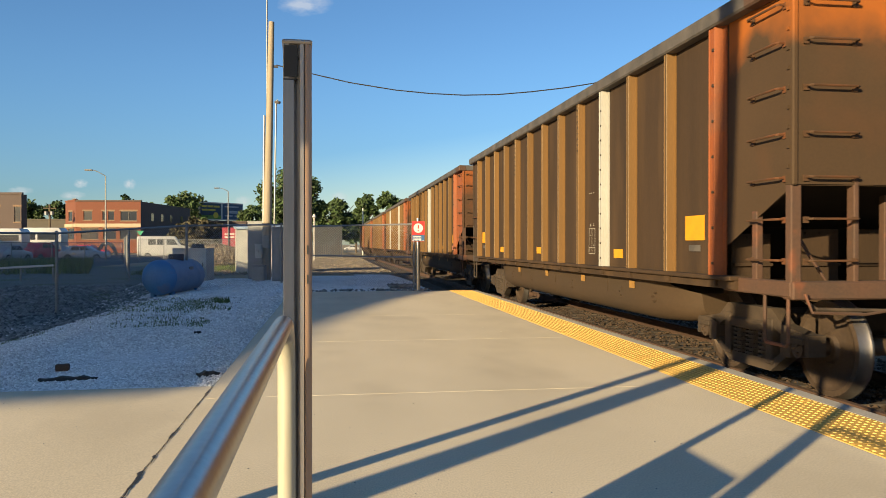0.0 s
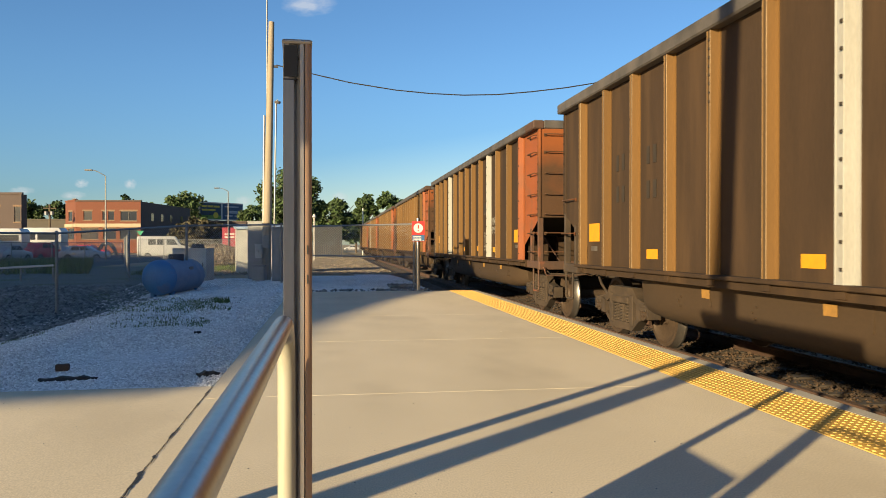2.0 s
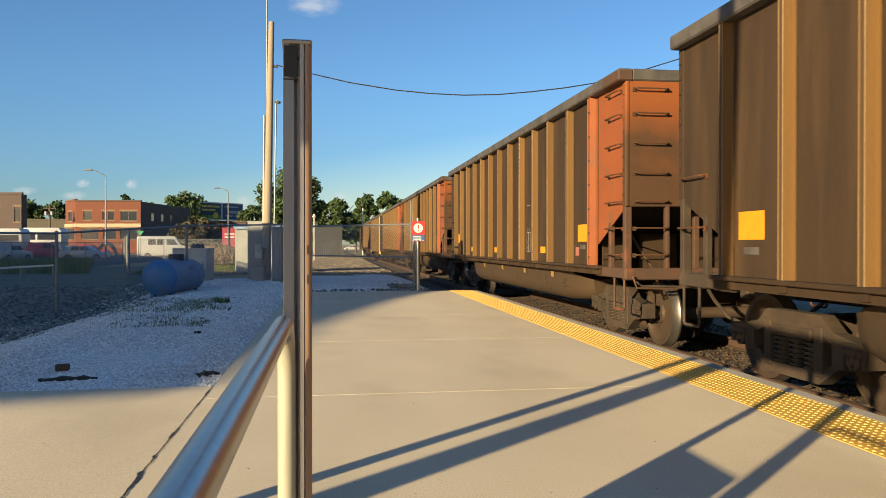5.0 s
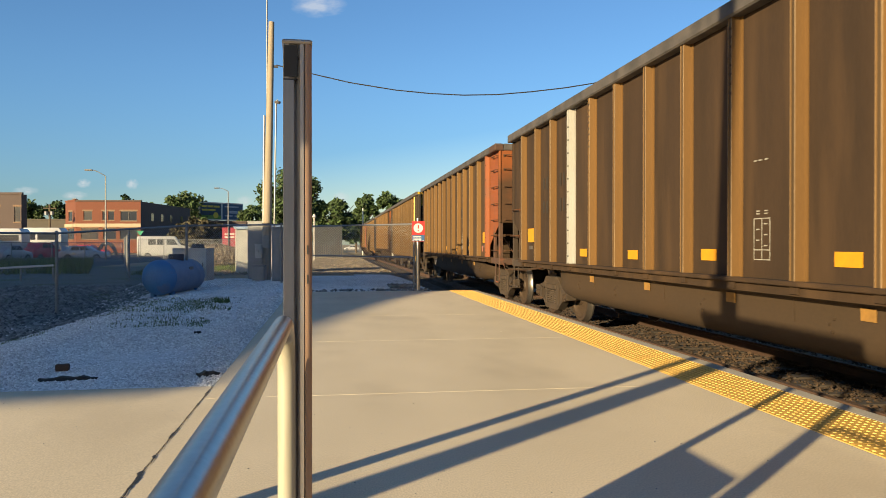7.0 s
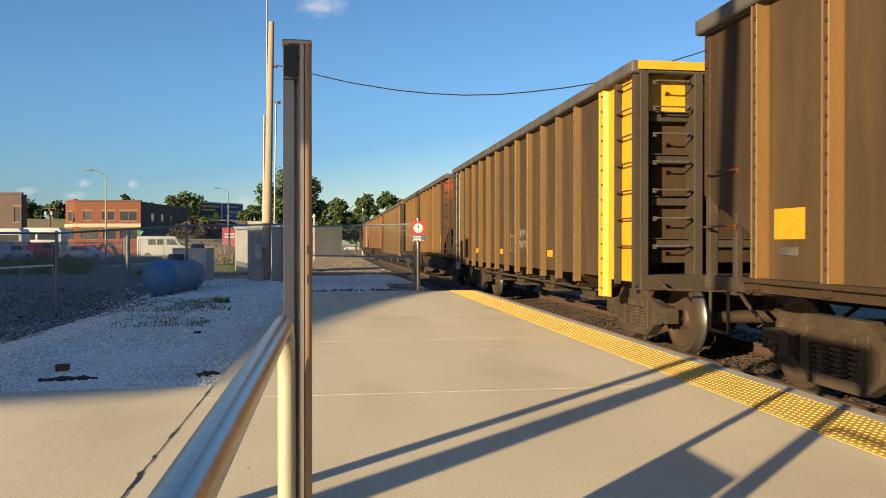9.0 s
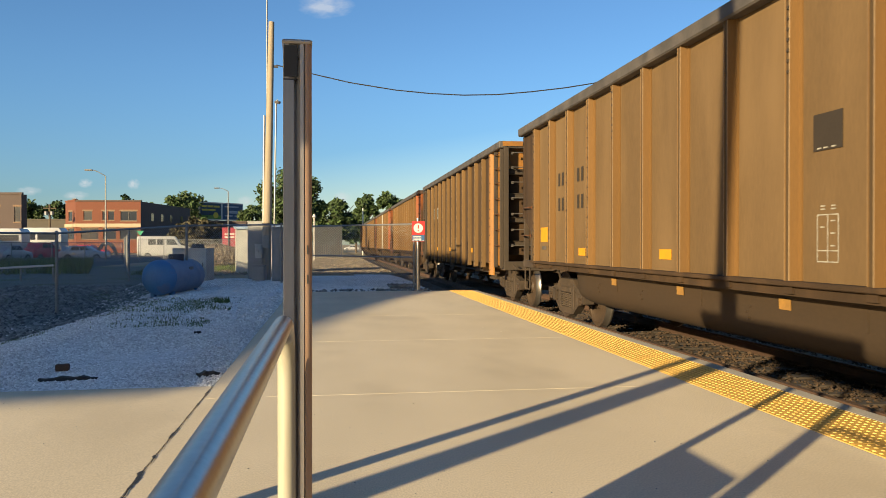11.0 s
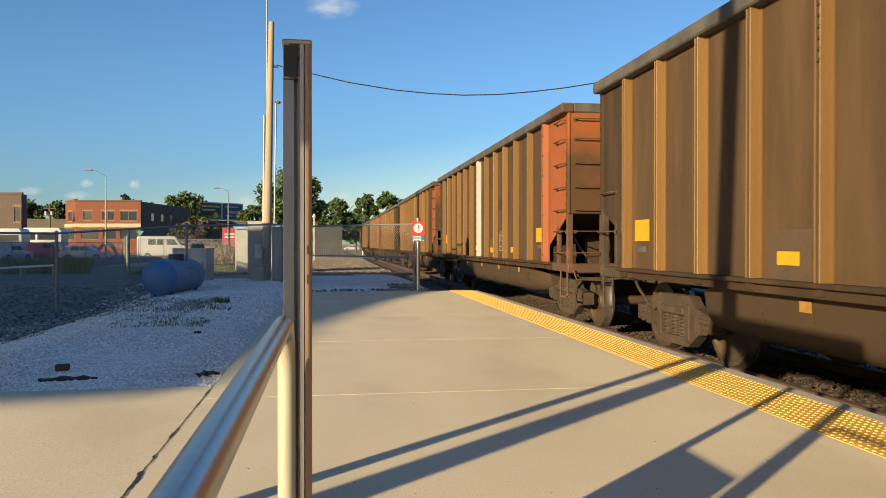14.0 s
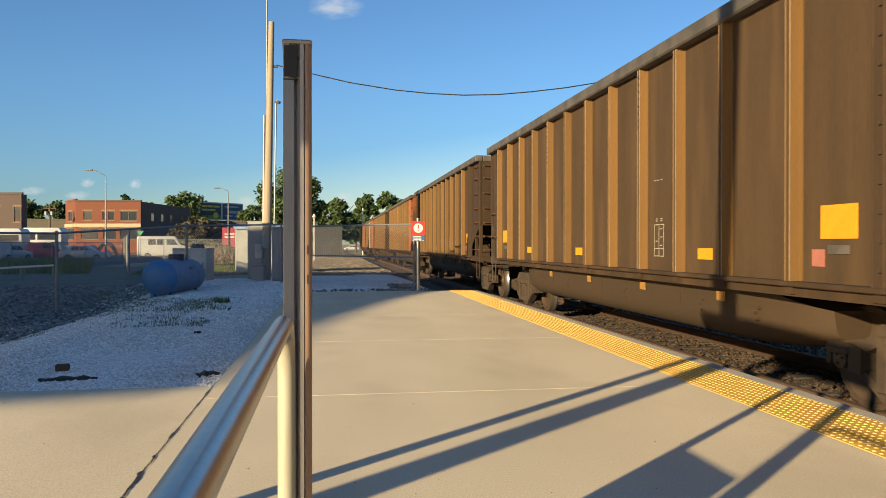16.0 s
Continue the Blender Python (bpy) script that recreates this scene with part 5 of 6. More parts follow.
scatter("grit", "tiny bits of grit on the concrete", 120, (-0.9, 3.1, 2.6, 12.0), 0.0048, EARTH_S, 32, lift=0.031, keep=lambda x, y, r: x < 2.5)
scatter("grit", "tiny bits of grit on the walkway", 26, (-2.6, -1.1, 3.3, 6.7), 0.0042, EARTH_S, 33, lift=0.03)
scatter("debris", "black shredded debris by the sign post", 220, (1.7, 2.4, 21.3, 22.4), 0.06, EARTH_S, 8, sink=0.0, lift=0.05)


def heap():
    """A rounded heap of crushed rock."""
    rng = random.Random(11)
    cx, cy = spot(398, 47)
    V, Fc = [], []
    base = [(1, 0, 0), (0, 1, 0), (-1, 0, 0), (0, -1, 0), (0, 0, 1), (0, 0, -1)]
    fs = [(0, 1, 4), (1, 2, 4), (2, 3, 4), (3, 0, 4), (1, 0, 5), (2, 1, 5), (3, 2, 5), (0, 3, 5)]
    for i in range(6500):
        u, v = rng.uniform(-1, 1), rng.uniform(-1, 1)
        r2 = u * u + v * v
        if r2 > 1:
            continue
        z = 1.25 * (1 - r2) ** 0.55 * (1 + 0.25 * noise.noise((u * 2, v * 2, 1)))
        s = rng.uniform(0.035, 0.085)
        o = len(V)
        for bx, by, bz in base:
            k = rng.uniform(0.7, 1.25)
            V.append((cx + u * 2.4 + s * k * bx, cy + v * 1.7 + s * k * by, z - 0.1 + s * k * bz))
        Fc += [tuple(o + q for q in f) for f in fs]
    me = bpy.data.meshes.new("rock_heap")
    me.from_pydata(V, [], Fc)
    me.materials.append(PILE_S)
    tagged(new("rock_heap", me), "sunlit heap of broken rock behind the fence", "rock heap", kind="stuff")


heap()


def blades(name, label, count, region, h, seed, material, keep=None):
    rng = random.Random(seed)
    V, Fc = [], []
    n = 0
    while n < count:
        x, y = rng.uniform(region[0], region[1]), rng.uniform(region[2], region[3])
        if keep and not keep(x, y, rng):
            continue
        n += 1
        z = ground_z(x, y) - 0.02
        a, k = rng.uniform(0, 6.28), h * rng.uniform(0.4, 1.2)
        w, ln = 0.012 + k * 0.03, rng.uniform(-0.5, 0.5) * k
        o = len(V)
        V += [(x - w * math.cos(a), y - w * math.sin(a), z), (x + w * math.cos(a), y + w * math.sin(a), z), (x + ln * math.cos(a + 1), y + ln * math.sin(a + 1), z + k)]
        Fc.append((o, o + 1, o + 2))
    me = bpy.data.meshes.new(name)
    me.from_pydata(V, [], Fc)
    me.materials.append(material)
    return tagged(new(name, me), label, "grass", kind="stuff")


blades("weeds", "sparse dry green weeds growing through the gravel", 5200, (-5.0, -1.9, 12.0, 18.5), 0.06, 21, GRASS, lambda x, y, r: noise.noise((x * 0.9, y * 0.6, 5)) + 0.5 * noise.noise((x * 4, y * 3, 1)) + r.uniform(-0.35, 0.35) > 0.22)
blades("weeds", "small clump of green weeds", 140, (*(spot(393, 16.5)[0] + d for d in (-0.15, 0.15)), *(spot(393, 16.5)[1] + d for d in (-0.15, 0.15))), 0.16, 22, GRASS)
blades("tall_grass", "rough tall grass before the car park", 9000, (-32, -9, 34, 52), 0.55, 23, GRASS, lambda x, y, r: x < -0.28 * y - 0.5 and noise.noise((x * 0.3, y * 0.3, 2)) > -0.15)
blades("tall_grass", "sunlit grass beside the rock heap", 2500, (-8.5, -3.5, 33, 44), 0.22, 24, GRASS, lambda x, y, r: noise.noise((x * 0.5, y * 0.5, 9)) > -0.1)


# ---- trees ----
def tree(px, fw, y_top, width_px, seed, trunk_h=2.0, label="broad green deciduous tree in full leaf", material=None, n=1500, name="tree"):
    rng = random.Random(seed)
    x, y = spot(px, fw)
    H = hgt(y_top, fw) + 0.3
    W = width_px * fw / F_PX / 2 * 1.2
    n = int(n * 2.6)
    th = thing(name, label, "tree", pose(x, y, -0.3))
    bm = B()
    cyl(bm, (0, 0, 0), (0, 0, H * 0.55), 0.03 * H, 9, 0.012 * H)
    for i in range(9):
        a, z = i * 2.4, H * rng.uniform(0.25, 0.55)
        cyl(bm, (0, 0, z), (W * 0.7 * math.cos(a), W * 0.7 * math.sin(a), z + H * rng.uniform(0.12, 0.35)), 0.011 * H, 6, 0.003 * H)
    part("trunk", bm, BARK, th)
    lobes = []
    for i in range(38):
        a, rr = rng.uniform(0, 6.28), W * math.sqrt(rng.random()) * 0.85
        zz = trunk_h + (H - trunk_h) * (0.18 + 0.68 * rng.random())
        k = 1.0 - 0.75 * max(0, (zz - trunk_h) / (H - trunk_h) - 0.45)
        lobes.append((rr * math.cos(a) * k, rr * math.sin(a) * k, zz, W * rng.uniform(0.12, 0.32)))
    lobes.append((0, 0, H - W * 0.3, W * 0.3))
    V, Fc = [], []
    ls = max(0.09, 0.0023 * fw)
    for i in range(n):
        lx, ly, lz, lr = lobes[rng.randrange(len(lobes))]
        d = Vector((rng.gauss(0, 1), rng.gauss(0, 1), rng.gauss(0, 1))).normalized() * lr * rng.random() ** 0.33 * (1.35 if rng.random() < 0.15 else 1.0)
        c = Vector((lx, ly, lz)) + Vector((d.x, d.y, d.z * 0.85))
        u = Vector((rng.gauss(0, 1), rng.gauss(0, 1), rng.gauss(0, 0.6))).normalized()
        v = u.cross(Vector((rng.gauss(0, 1), rng.gauss(0, 1), rng.gauss(0, 1)))).normalized()
        s = ls * rng.uniform(0.6, 1.5)
        o = len(V)
        V += [tuple(c - u * s), tuple(c + v * s * 0.55), tuple(c + u * s), tuple(c - v * s * 0.55)]
        Fc += [(o, o + 1, o + 2), (o, o + 2, o + 3)]
    me = bpy.data.meshes.new("crown")
    me.from_pydata(V, [], Fc)
    me.materials.append(material or LEAF)
    cr = part("crown", me, LEAF, th)
    return th


tree(520, 88, 300, 118, 1, 2.5, n=5200, label="large dense green tree behind the utility pole")
tree(598, 105, 350, 66, 2, 1.5, n=2600)
tree(650, 125, 342, 48, 3, 2, n=2400)
tree(684, 135, 338, 52, 4, 2, n=2400)
tree(715, 150, 352, 50, 5, 2, n=1500)
tree(630, 140, 372, 46, 6, 1, n=1500)
tree(565, 120, 372, 40, 7, 1, n=1500)
tree(327, 150, 339, 74, 8, 3, n=2600)
tree(222, 170, 344, 34, 9, 4, n=1300)
tree(445, 150, 362, 46, 10, 3, n=1600)
tree(55, 140, 354, 44, 12, 2, n=1800)
tree(100, 140, 354, 58, 13, 2, n=2200)
tree(20, 160, 362, 50, 14, 2, n=1400)
tree(265, 190, 356, 60, 15, 3, n=1400)
tree(352, 98, 387, 80, 16, 0.6, "low brownish-green bush behind the fence", LEAF_D, 2600, "bush")
tree(318, 99, 394, 36, 17, 0.4, "low brownish-green bush behind the fence", LEAF_D, 900, "bush")


# ---- buildings ----
LINTEL = mat("weathered_lintel_stone", (0.19, 0.12, 0.075), 0.9, 0, None, 1, 0.4, 12, 0.2, 0.1)


def facade(name, label, px0, px1, fw0, fw1, y_top, wall, depth, windows, bands=(), fwd_side=None, side_windows=(), side_mat=None):
    """A building whose front runs from px0 at fw0 to px1 at fw1. windows: (u0, u1, z0, z1) in fractions of the width and metres."""
    (xa, ya), (xb, yb) = spot(px0, fw0), spot(px1, fw1)
    w = math.hypot(xb - xa, yb - ya)
    h = hgt(y_top, (fw0 + fw1) / 2) + 0.3
    th = thing(name, label, "building", pose(xa, ya, -0.3, 0, 0, math.degrees(math.atan2(yb - ya, xb - xa))))
    part("wall", box(B(), 0, w, 0.15, depth, 0, h), side_mat or wall, th)
    # the front skin is cut into strips round the openings
    cuts = sorted({0.0, 1.0, *[v for u in windows for v in u[:2]]})
    for a, b in zip(cuts, cuts[1:]):
        zs = sorted([(u[2], u[3]) for u in windows if u[0] <= a + 1e-6 and u[1] >= b - 1e-6])
        z = 0.0
        for z0, z1 in zs:
            part("wall_panel", box(B(), a * w, b * w, 0, 0.15, z, z0), wall, th)
            z = z1
        part("wall_panel", box(B(), a * w, b * w, 0, 0.15, z, h), wall, th)
    part("parapet", box(B(), -0.1, w + 0.1, -0.08, 0.3, h, h + 0.22), side_mat or wall, th)
    for u0, u1, z0, z1 in windows:
        wn_ = part("window", box(B(), u0 * w, u1 * w, 0.09, 0.12, z0, z1), GLASSD, th)
        bm = B()
        box(bm, u0 * w, u1 * w, 0.05, 0.09, z0, z0 + 0.08), box(bm, u0 * w, u1 * w, 0.05, 0.09, z1 - 0.08, z1)
        nn = max(1, round((u1 - u0) * w / 1.3))
        for i in range(nn + 1):
            xx = u0 * w + (u1 - u0) * w * i / nn
            box(bm, max(u0 * w, xx - 0.05), min(u1 * w, xx + 0.05), 0.05, 0.09, z0, z1)
        part("frame", bm, CHORD, wn_)
        part("sill", box(B(), u0 * w - 0.1, u1 * w + 0.1, -0.05, 0.09, z0 - 0.12, z0), LINTEL, wn_)
        part("lintel", box(B(), u0 * w - 0.15, u1 * w + 0.15, -0.03, 0.05, z1, z1 + 0.22), LINTEL, wn_)
    for z0, z1, d in bands:
        part("stone_band", box(B(), -0.05, w + 0.05, -d, 0.0, z0, z1), CREAM, th, "cream stone band")
    for y0, y1, z0, z1 in side_windows:
        part("side_window", box(B(), w - 0.02, w + 0.03, y0, y1, z0, z1), GLASSD, th)
    return th


def zb(y, fw=112.0):
    return hgt(y, fw) + 0.3


facade("brick_building", "two-storey red brick corner building with cream stone bands", 134, 249, 112, 112, 357, BRICK, 22,
       [(0.12, 0.25, zb(390), zb(374)), (0.41, 0.47, zb(390), zb(374)), (0.50, 0.59, zb(390), zb(374)), (0.69, 0.94, zb(391), zb(374)),
        (0.08, 0.35, zb(424), zb(404)), (0.42, 0.62, zb(424), zb(404)), (0.68, 0.95, zb(424), zb(404))],
       [(zb(402), zb(396), 0.15)], side_windows=[(4, 5, zb(390), zb(376)), (8, 9, zb(390), zb(376)), (12, 13, zb(390), zb(376)), (17, 18, zb(390), zb(376))], side_mat=BRICK_D)
facade("brick_building_corner", "chamfered red brick corner with one tall window", 116, 134, 116, 112, 357, BRICK, 4, [(0.3, 0.68, zb(391), zb(374)), (0.25, 0.8, zb(424), zb(404))], [(zb(402), zb(396), 0.15)])
facade("brick_house", "dark brick two-storey house with one bay window", -90, 38, 92, 92, 344, BRICK_D, 1.2, [(0.90, 0.985, hgt(393, 92) + .3, hgt(366, 92) + .3), (0.5, 0.7, hgt(393, 92) + .3, hgt(366, 92) + .3)])
facade("low_store", "low dark store with a flat roof", 252, 318, 118, 135, 395, BRICK_D, 10, [(0.2, 0.35, 0.8, 2.2), (0.6, 0.75, 0.8, 2.2)])
facade("brown_building", "small brown block building beside the billboard", 315, 352, 150, 150, 373, mat("brown_block", (0.22, 0.14, 0.09), 0.9), 8, [(0.1, 0.3, 5.0, 6.2)])
facade("low_store", "low dark store under the billboard", 366, 436, 140, 140, 394, BRICK_D, 9, [(0.1, 0.3, 0.8, 2.4), (0.55, 0.8, 0.8, 2.4)])
facade("low_wall", "long low pale wall behind the trees", 36, 118, 130, 130, 390, mat("tan_wall", (0.075, 0.065, 0.05), 0.9), 4, [])
mat_board = mat("weathered_board", (0.05, 0.05, 0.052), 0.9)
wf = thing("board_fence", "weathered dark grey board fence", "fence")
for i in range(16):
    a, b = spot(553 + i * 3.3, 72), spot(553 + (i + 1) * 3.3 - 0.4, 72)
    part("board", prism(B(), [(a[0], a[1]), (b[0], b[1]), (b[0], b[1] + 0.03), (a[0], a[1] + 0.03)], -0.5, hgt(399 + (i % 3), 72), "z"), mat_board, wf)


def billboard():
    fw = 150
    x0, y0 = spot(353, fw)
    x1, y1 = spot(430, fw + 8)
    w = math.hypot(x1 - x0, y1 - y0)
    th = thing("billboard", "dark blue twin-panel roadside billboard on steel legs", "billboard", pose(x0, y0, 0, 0, 0, math.degrees(math.atan2(y1 - y0, x1 - x0))))
    z0, z1 = hgt(389, fw), hgt(357, fw)
    part("backing", box(B(), 0, w, 0, 0.5, z0, z1), WHITE, th)
    pm = [mat("billboard_blue", (0.035, 0.055, 0.085), 0.6), mat("billboard_navy", (0.04, 0.075, 0.14), 0.6)]
    ytxt, wtxt = mat("billboard_yellow", (0.6, 0.45, 0.05), 0.6), mat("billboard_pale", (0.35, 0.40, 0.45), 0.6)
    h = z1 - z0
    for i in range(2):
        a = 0.02 * w + i * 0.5 * w
        p = part("poster", box(B(), a, a + 0.46 * w, -0.05, 0, z0 + 0.06 * h, z1 - 0.06 * h), pm[i], th, "dark blue poster panel")
        if i == 0:
            for u0, u1, v in ((0.06, 0.3, 0.76), (0.34, 0.62, 0.76), (0.66, 0.92, 0.76), (0.06, 0.34, 0.56), (0.38, 0.72, 0.56)):
                part("text_bar", box(B(), a + u0 * 0.46 * w, a + u1 * 0.46 * w, -0.08, -0.05, z0 + (v - 0.05) * h, z0 + (v + 0.05) * h), ytxt, p)
            part("green_band", box(B(), a, a + 0.46 * w, -0.07, -0.05, z0 + 0.06 * h, z0 + 0.26 * h), mat("billboard_green", (0.12, 0.22, 0.03), 0.6), p)
            part("yellow_oval", cyl(B(), (a + 0.34 * w, -0.1, z0 + 0.27 * h), (a + 0.34 * w, -0.07, z0 + 0.27 * h), 0.6, 20), ytxt, p)
        else:
            for q, (u0, u1, v) in enumerate(((0.1, 0.8, 0.78), (0.25, 0.75, 0.52), (0.3, 0.9, 0.44), (0.1, 0.5, 0.26), (0.6, 0.9, 0.26))):
                part("text_bar", box(B(), a + u0 * 0.46 * w, a + u1 * 0.46 * w, -0.08, -0.05, z0 + (v - 0.035) * h, z0 + (v + 0.035) * h), wtxt, p)
    for u in (0.15, 0.4, 0.65, 0.9):
        part("leg", box(B(), u * w - 0.15, u * w + 0.15, 0.1, 0.4, -0.3, z0), CHORD, th)
    part("catwalk", box(B(), 0, w, -0.9, 0, z0 - 0.25, z0 - 0.1), CHORD, th)


billboard()
rs = thing("store_sign", "faded red store sign on two posts", "sign", pose(*spot(393, 95), -0.3))
part("board", box(B(), 0, 1.9, 0, 0.15, 0.5, hgt(403, 95) + 0.3), mat("faded_red_board", (0.30, 0.03, 0.05), 0.6), rs)
for u in (0.1, 1.8):
    part("post", box(B(), u - 0.06, u + 0.06, 0.15, 0.27, 0, 2.9), GALV, rs)
for z in (2.75, 2.35):
    part("text_bar", box(B(), 0.3, 1.5, -0.02, 0, z, z + 0.18), WHITE, rs)


# ---- street lamps and small poles ----
def street_lamp(px, fw, y_top, arm_px, y_head):
    x, y = spot(px, fw)
    top = hgt(y_top, fw)
    ax, ay = spot(arm_px, fw)
    th = thing("street_lamp", "slim grey steel street lamp with a curved arm", "street lamp")
    n = 8
    arm = [(x + (ax - x) * t, y + (ay - y) * t, top - 0.35 + 0.35 * math.sin(t * 1.57) + (hgt(y_head, fw) - top) * t) for t in [i / n for i in range(n + 1)]]
    bm = cyl(B(), (x, y, -0.3), (x, y, top - 0.35), 0.085, 10, 0.055)
    part("shaft", bm, GALV, th, smooth=True)
    part("arm", tube(B(), arm, 0.035, 8), GALV, th, smooth=True)
    e = arm[-1]
    part("lamp_head", box(B(), e[0] - 0.6, e[0] + 0.05, e[1] - 0.12, e[1] + 0.12, e[2] - 0.09, e[2] + 0.04, 0.03), GALV, th)


street_lamp(187, 66, 305, 163, 301)
street_lamp(404, 95, 334, 388, 333)
street_lamp(118, 120, 355, 135, 352)
up = thing("utility_pole", "far wooden utility pole with a crossarm", "utility pole", pose(*spot(88, 110), -0.3))
part("shaft", cyl(B(), (0, 0, 0), (0, 0, hgt(362, 110) + 0.3), 0.14, 8), BARK, up)
part("crossarm", box(B(), -0.9, 0.9, -0.06, 0.06, hgt(366, 110), hgt(364.5, 110)), BARK, up)
for s in (-0.4, 0.4):
    part("transformer", cyl(B(), (s, -0.2, hgt(377, 110)), (s, -0.2, hgt(371, 110)), 0.25, 10), GALV, up, smooth=True)
lp2 = thing("lamp_post", "small white globe lamp post beyond the gate", "street lamp", pose(*spot(556, 60), -0.3))
part("shaft", cyl(B(), (0, 0, 0), (0, 0, hgt(385, 60) + 0.3), 0.05, 8), WHITE, lp2)
part("globe", cyl(B(), (0, 0, hgt(385, 60) + 0.3), (0, 0, hgt(379, 60) + 0.3), 0.17, 12, 0.05), WHITE, lp2)
gs = thing("green_sign", "small green road sign on a post", "sign", pose(*spot(248, 75), -0.3))
part("board", prism(B(), [(-0.4, hgt(409, 75) + .3), (0.4, hgt(409, 75) + .3), (0, hgt(417, 75) + .3)], -0.01, 0.01, "y"), mat("green_sign_paint", (0.03, 0.30, 0.16), 0.5), gs)
part("post", cyl(B(), (0, 0.04, 0), (0, 0.04, hgt(409, 75) + .3), 0.03, 6), GALV, gs)
far_post = thing("signal_post", "thin far white post beside the track", "post", pose(*spot(642, 110), -0.3))
part("shaft", cyl(B(), (0, 0, 0), (0, 0, hgt(365, 110)), 0.09, 8), WHITE, far_post)


# ---- vehicles ----
def vehicle(name, label, px, fw, turn, length, width, height, kind, paint, group="parked vehicles"):
    th = thing(name, label, kind, pose(*spot(px, fw), -0.33, 0, 0, turn), group)
    L, W, Hh = length / 2, width / 2, height
    if kind == "van":
        pr = [(-L, 0.35), (-L, Hh * 0.96), (-L + 0.15, Hh), (L * 0.42, Hh), (L * 0.62, Hh * 0.62), (L * 0.97, Hh * 0.52), (L, Hh * 0.3), (L, 0.35)]
        gl = [[(-L * 0.25, Hh * 0.62), (-L * 0.25, Hh * 0.88), (0.02 * L, Hh * 0.88), (0.02 * L, Hh * 0.62)], [(-L * 0.58, Hh * 0.62), (-L * 0.58, Hh * 0.88), (-L * 0.3, Hh * 0.88), (-L * 0.3, Hh * 0.62)], [(L * 0.1, Hh * 0.62), (L * 0.1, Hh * 0.88), (L * 0.38, Hh * 0.88), (L * 0.52, Hh * 0.62)]]
    elif kind == "truck":
        pr = [(-L, 0.45), (-L, Hh * 0.9), (-L + 0.25, Hh), (L - 0.25, Hh), (L, Hh * 0.9), (L, 0.45)]
        gl = [[(-L * 0.2, Hh * 0.62), (-L * 0.2, Hh * 0.8), (L * 0.85, Hh * 0.8), (L * 0.85, Hh * 0.62)], [(-L * 0.85, Hh * 0.62), (-L * 0.85, Hh * 0.8), (-L * 0.3, Hh * 0.8), (-L * 0.3, Hh * 0.62)]]
    else:
        pr = [(-L, 0.3), (-L, Hh * 0.62), (-L * 0.72, Hh * 0.7), (-L * 0.5, Hh), (L * 0.15, Hh), (L * 0.45, Hh * 0.68), (L * 0.92, Hh * 0.56), (L, Hh * 0.4), (L, 0.3)]
        gl = [[(-L * 0.48, Hh * 0.7), (-L * 0.42, Hh * 0.94), (-L * 0.12, Hh * 0.94), (-L * 0.12, Hh * 0.7)], [(-L * 0.08, Hh * 0.7), (-L * 0.08, Hh * 0.94), (L * 0.12, Hh * 0.94), (L * 0.34, Hh * 0.7)]]
    bm = prism(B(), pr, -W, W, "y")
    bmesh.ops.transform(bm, matrix=Matrix.Identity(4), verts=bm.verts)
    bmesh.ops.bevel(bm, geom=bm.edges[:], offset=0.06, segments=2, affect="EDGES", profile=0.5)
    part("body", bm, paint, th, smooth=True)
    for g in gl:
        for s in (-1, 1):
            part("side_window", prism(B(), g, s * (W + 0.004), s * (W - 0.02), "y"), GLASSD, th)
    for yx in (-0.6, 0.62):
        for s in (-1, 1):
            wh = part("wheel", cyl(B(), (L * yx, s * (W - 0.18), 0.33), (L * yx, s * (W + 0.02), 0.33), 0.34, 18), TYRE, th, smooth=True)
            part("rim", cyl(B(), (L * yx, s * (W + 0.01), 0.33), (L * yx, s * (W + 0.035), 0.33), 0.2, 14), GALV, wh, smooth=True)
    for s in (-1, 1):
        part("headlight", box(B(), L - 0.05, L + 0.01, s * W * 0.7 - 0.12, s * W * 0.7 + 0.12, Hh * 0.4, Hh * 0.48), WHITE, th)
    return th


vehicle("van", "white work van parked beyond the fence", 291, 84, 8, 5.5, 1.9, 2.45, "van", VEHW)
vehicle("box_truck", "white box truck parked in the lot", 12, 74, 0, 3.5, 2.2, 3.1, "truck", VEHW)
vehicle("box_truck", "white box truck parked in the lot", 80, 80, 0, 3.9, 2.2, 3.3, "truck", VEHW)
vehicle("car", "red parked car with bright chrome wheels", 76, 74, 62, 3.6, 1.7, 1.75, "car", VEHR)
vehicle("car", "silver parked car beside the red one", 122, 76, 115, 3.6, 1.7, 1.45, "car", VEHG)
vehicle("car", "dark grey parked car in the lot", 18, 70, 70, 3.8, 1.7, 1.5, "car", VEHG)
vehicle("car", "dark grey parked car in the lot", 150, 72, 0, 4.2, 1.7, 1.45, "car", VEHG)
vehicle("pickup", "white pickup parked far down the lot", 388, 105, 180, 4.8, 1.9, 1.75, "car", VEHW)
vehicle("pickup", "white pickup parked beside the far track", 622, 190, 180, 3.6, 1.9, 1.3, "car", VEHW)
vehicle("car", "red parked car before the brick building", 158, 90, 0, 4.4, 1.7, 1.5, "car", VEHR)
ar = thing("arch", "pale round arch standing before the shop", "arch", pose(*spot(189, 86), -0.3))
bm = B()
tube(bm, [(1.0 * math.cos(a), 0, 0.05 + 1.6 * math.sin(a)) for a in [math.pi * i / 12 for i in range(13)]], 0.2, 8)
part("ring", bm, CREAM, ar, smooth=True)


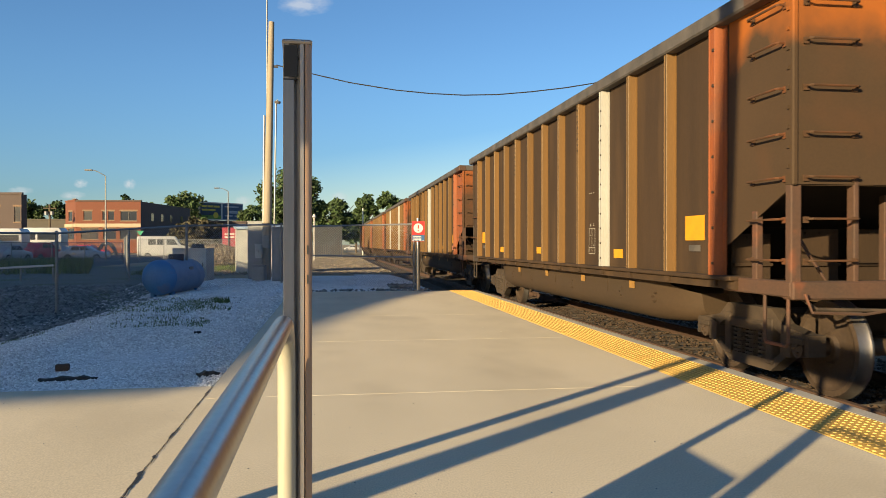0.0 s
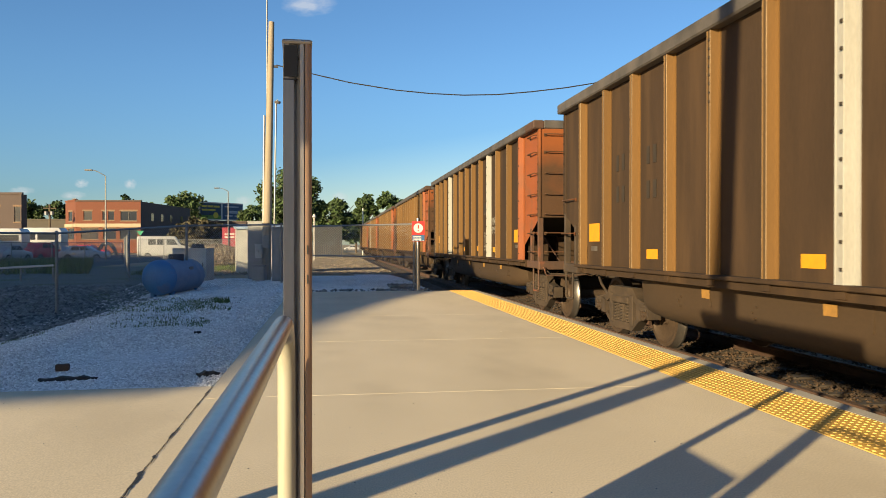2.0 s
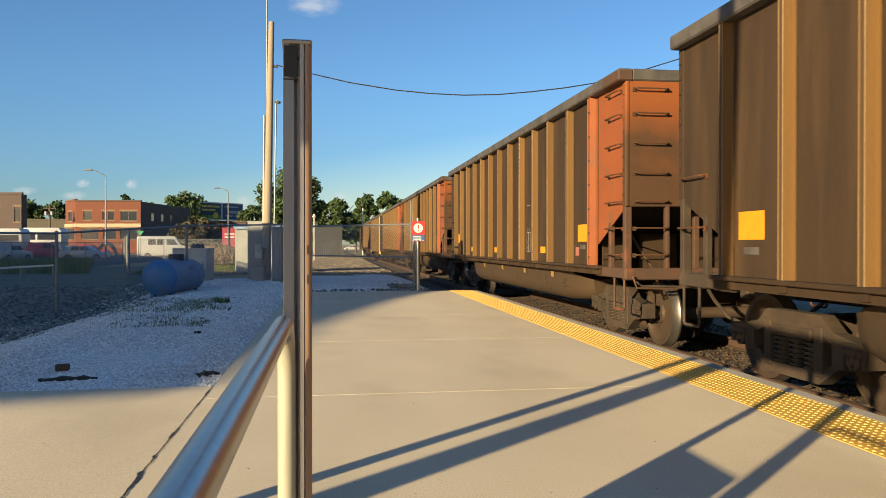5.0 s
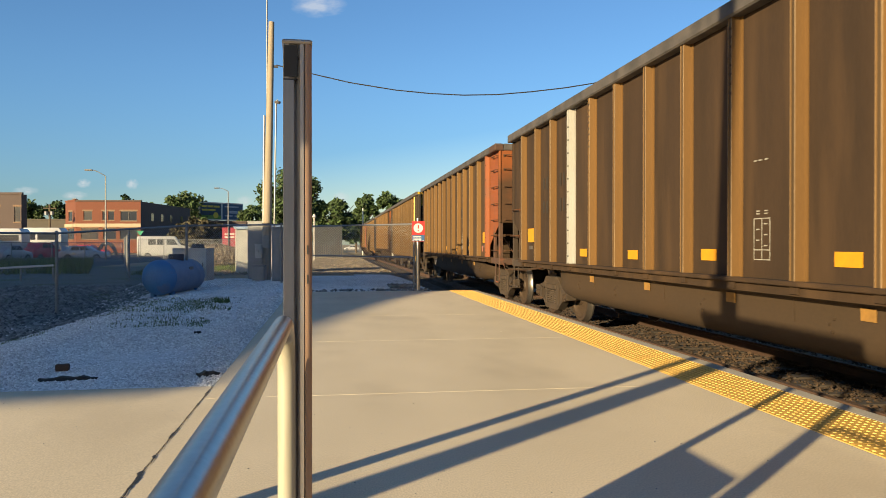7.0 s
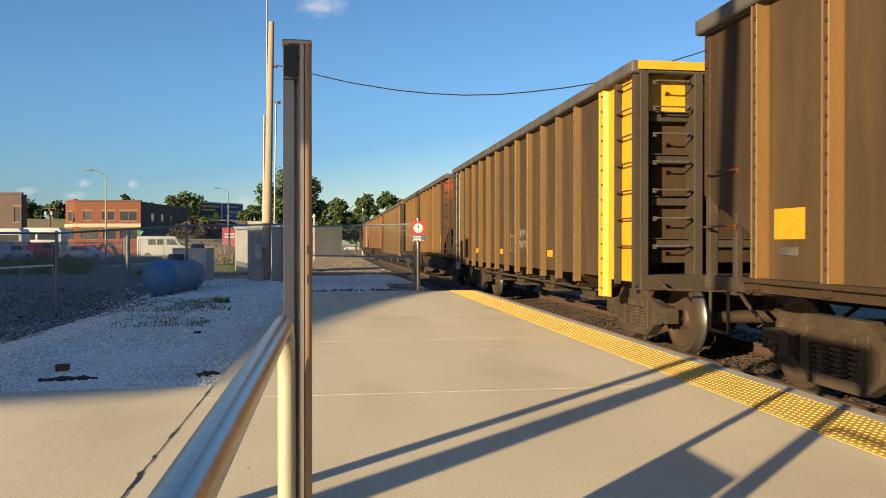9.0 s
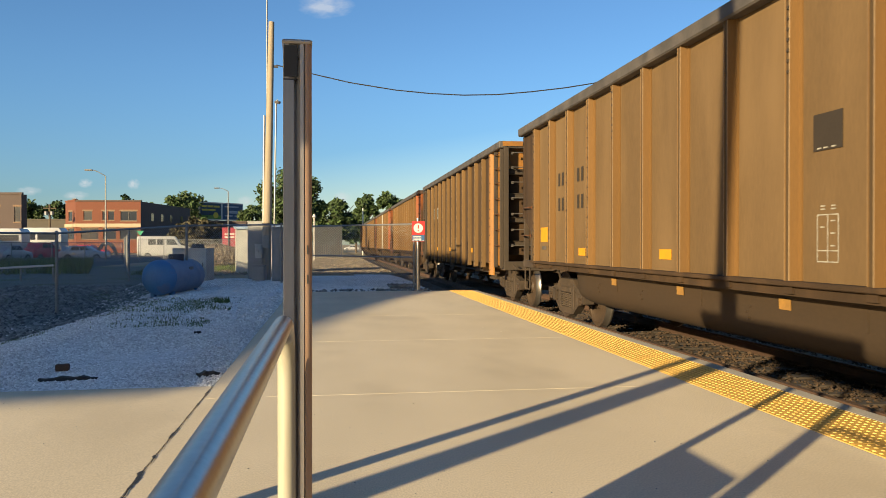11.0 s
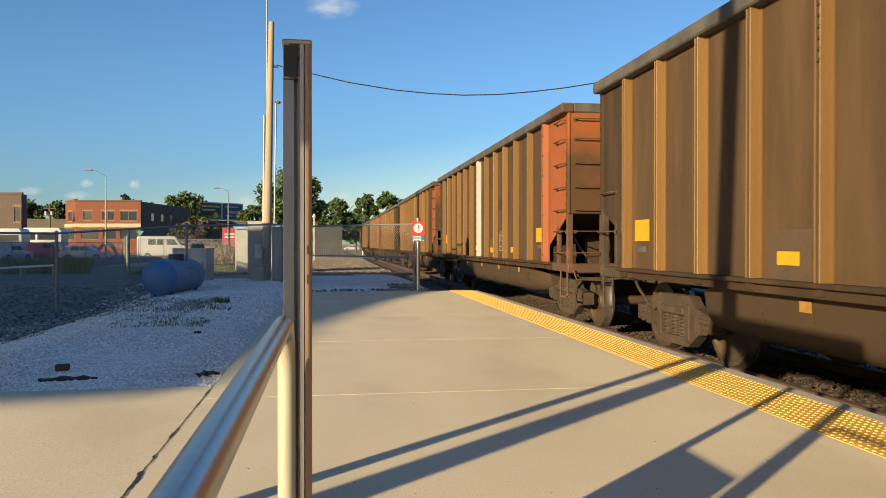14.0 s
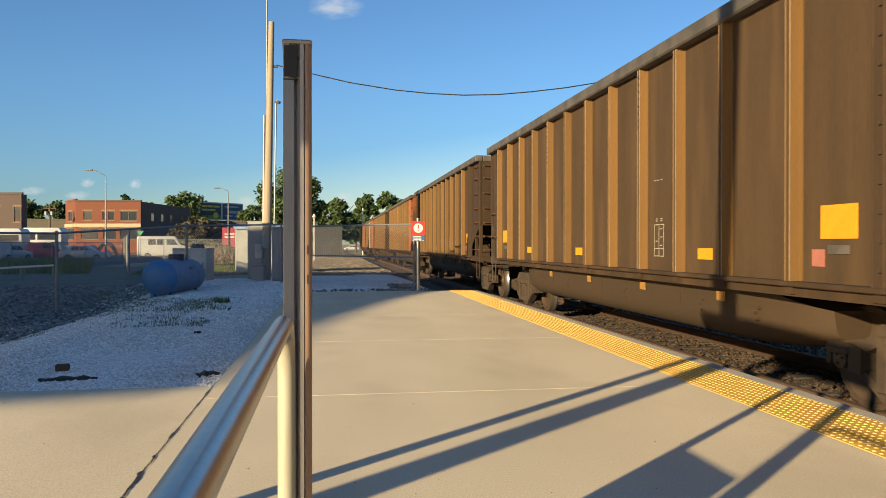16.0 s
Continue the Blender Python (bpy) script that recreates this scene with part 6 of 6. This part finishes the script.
# ---- small clouds ----
def cloud_mat():
    m = bpy.data.materials.new("thin_cloud")
    m.use_nodes = True
    n, l = m.node_tree.nodes, m.node_tree.links
    n.remove(n["Principled BSDF"])
    tc, gr, nz, mp = n.new("ShaderNodeTexCoord"), n.new("ShaderNodeTexGradient"), n.new("ShaderNodeTexNoise"), n.new("ShaderNodeMapping")
    gr.gradient_type = "SPHERICAL"
    nz.inputs["Scale"].default_value, nz.inputs["Detail"].default_value = 2.4, 6
    oi, ad = n.new("ShaderNodeObjectInfo"), n.new("ShaderNodeVectorMath")
    l.new(tc.outputs["Object"], gr.inputs[0])
    l.new(tc.outputs["Object"], ad.inputs[0])
    l.new(oi.outputs["Random"], mp.inputs["Location"])
    mp.inputs["Scale"].default_value = (1, 1, 1)
    l.new(tc.outputs["Object"], mp.inputs["Vector"])
    l.new(mp.outputs[0], nz.inputs["Vector"])
    mu, mr = n.new("ShaderNodeMath"), n.new("ShaderNodeMapRange")
    mu.operation = "MULTIPLY"
    l.new(gr.outputs["Fac"], mu.inputs[0]), l.new(nz.outputs["Fac"], mu.inputs[1])
    mr.inputs[1].default_value, mr.inputs[2].default_value, mr.inputs[3].default_value, mr.inputs[4].default_value = 0.10, 0.45, 0.0, 0.55
    l.new(mu.outputs[0], mr.inputs[0])
    em, tr, mx = n.new("ShaderNodeEmission"), n.new("ShaderNodeBsdfTransparent"), n.new("ShaderNodeMixShader")
    em.inputs[0].default_value, em.inputs[1].default_value = (0.80, 0.84, 0.90, 1), 0.42
    l.new(mr.outputs[0], mx.inputs[0]), l.new(tr.outputs[0], mx.inputs[1]), l.new(em.outputs[0], mx.inputs[2])
    l.new(mx.outputs[0], n["Material Output"].inputs[0])
    return m


CLOUDM = cloud_mat()
CLOUDS = []


def cloud(px, py, wpx, hpx, drift):
    fw = 2400.0
    bm = B()
    vs = [bm.verts.new(v) for v in ((-1, 0, -1), (1, 0, -1), (1, 0, 1), (-1, 0, 1))]
    bm.faces.new(vs)
    me = mesh_of("cloud", bm, CLOUDM)
    ob = tagged(new("cloud", me), "small soft white cloud low in the sky", "cloud")
    ob.scale = (wpx * fw / F_PX / 2, 1, hpx * fw / F_PX / 2)
    ob.visible_shadow = False
    CLOUDS.append((ob, [(t, pose(*spot(px + drift[0] * t / 16, fw), hgt(py + drift[1] * t / 16, fw), 0, 0, -YAW)) for t in (0.0, 16.0)]))


cloud(540, 6, 130, 60, (55, 6))
cloud(36, 338, 60, 22, (22, 0))
cloud(143, 325, 34, 22, (12, -1))
cloud(230, 326, 30, 26, (10, 0))
cloud(130, 346, 60, 22, (8, 0))
cloud(430, 356, 40, 26, (6, 0))
cloud(600, 350, 40, 30, (8, 0))

# ---- what moves ----
def motions():
    for ob, rows in CLOUDS:
        walk(ob, rows)
    for k, c in enumerate(CARS):
        rows = []
        for i in range(33):
            t = i * 0.5
            x, y, h = track(FIRST + PITCH_CAR * k + SHIFT.get(k, 0.15) - SPEED * t)
            rows.append((t, pose(x, y, RAIL_Z, 0, 0, h)))
        walk(c, rows)
        for w in c.children_recursive:
            if w.name.startswith("wheelset"):
                base = w.matrix_basis.translation.copy()
                walk(w, [(j * 0.05, Matrix.Translation(base) @ Matrix.Rotation(SPEED * j * 0.05 / 0.457, 4, "X")) for j in range(321)])


motions()
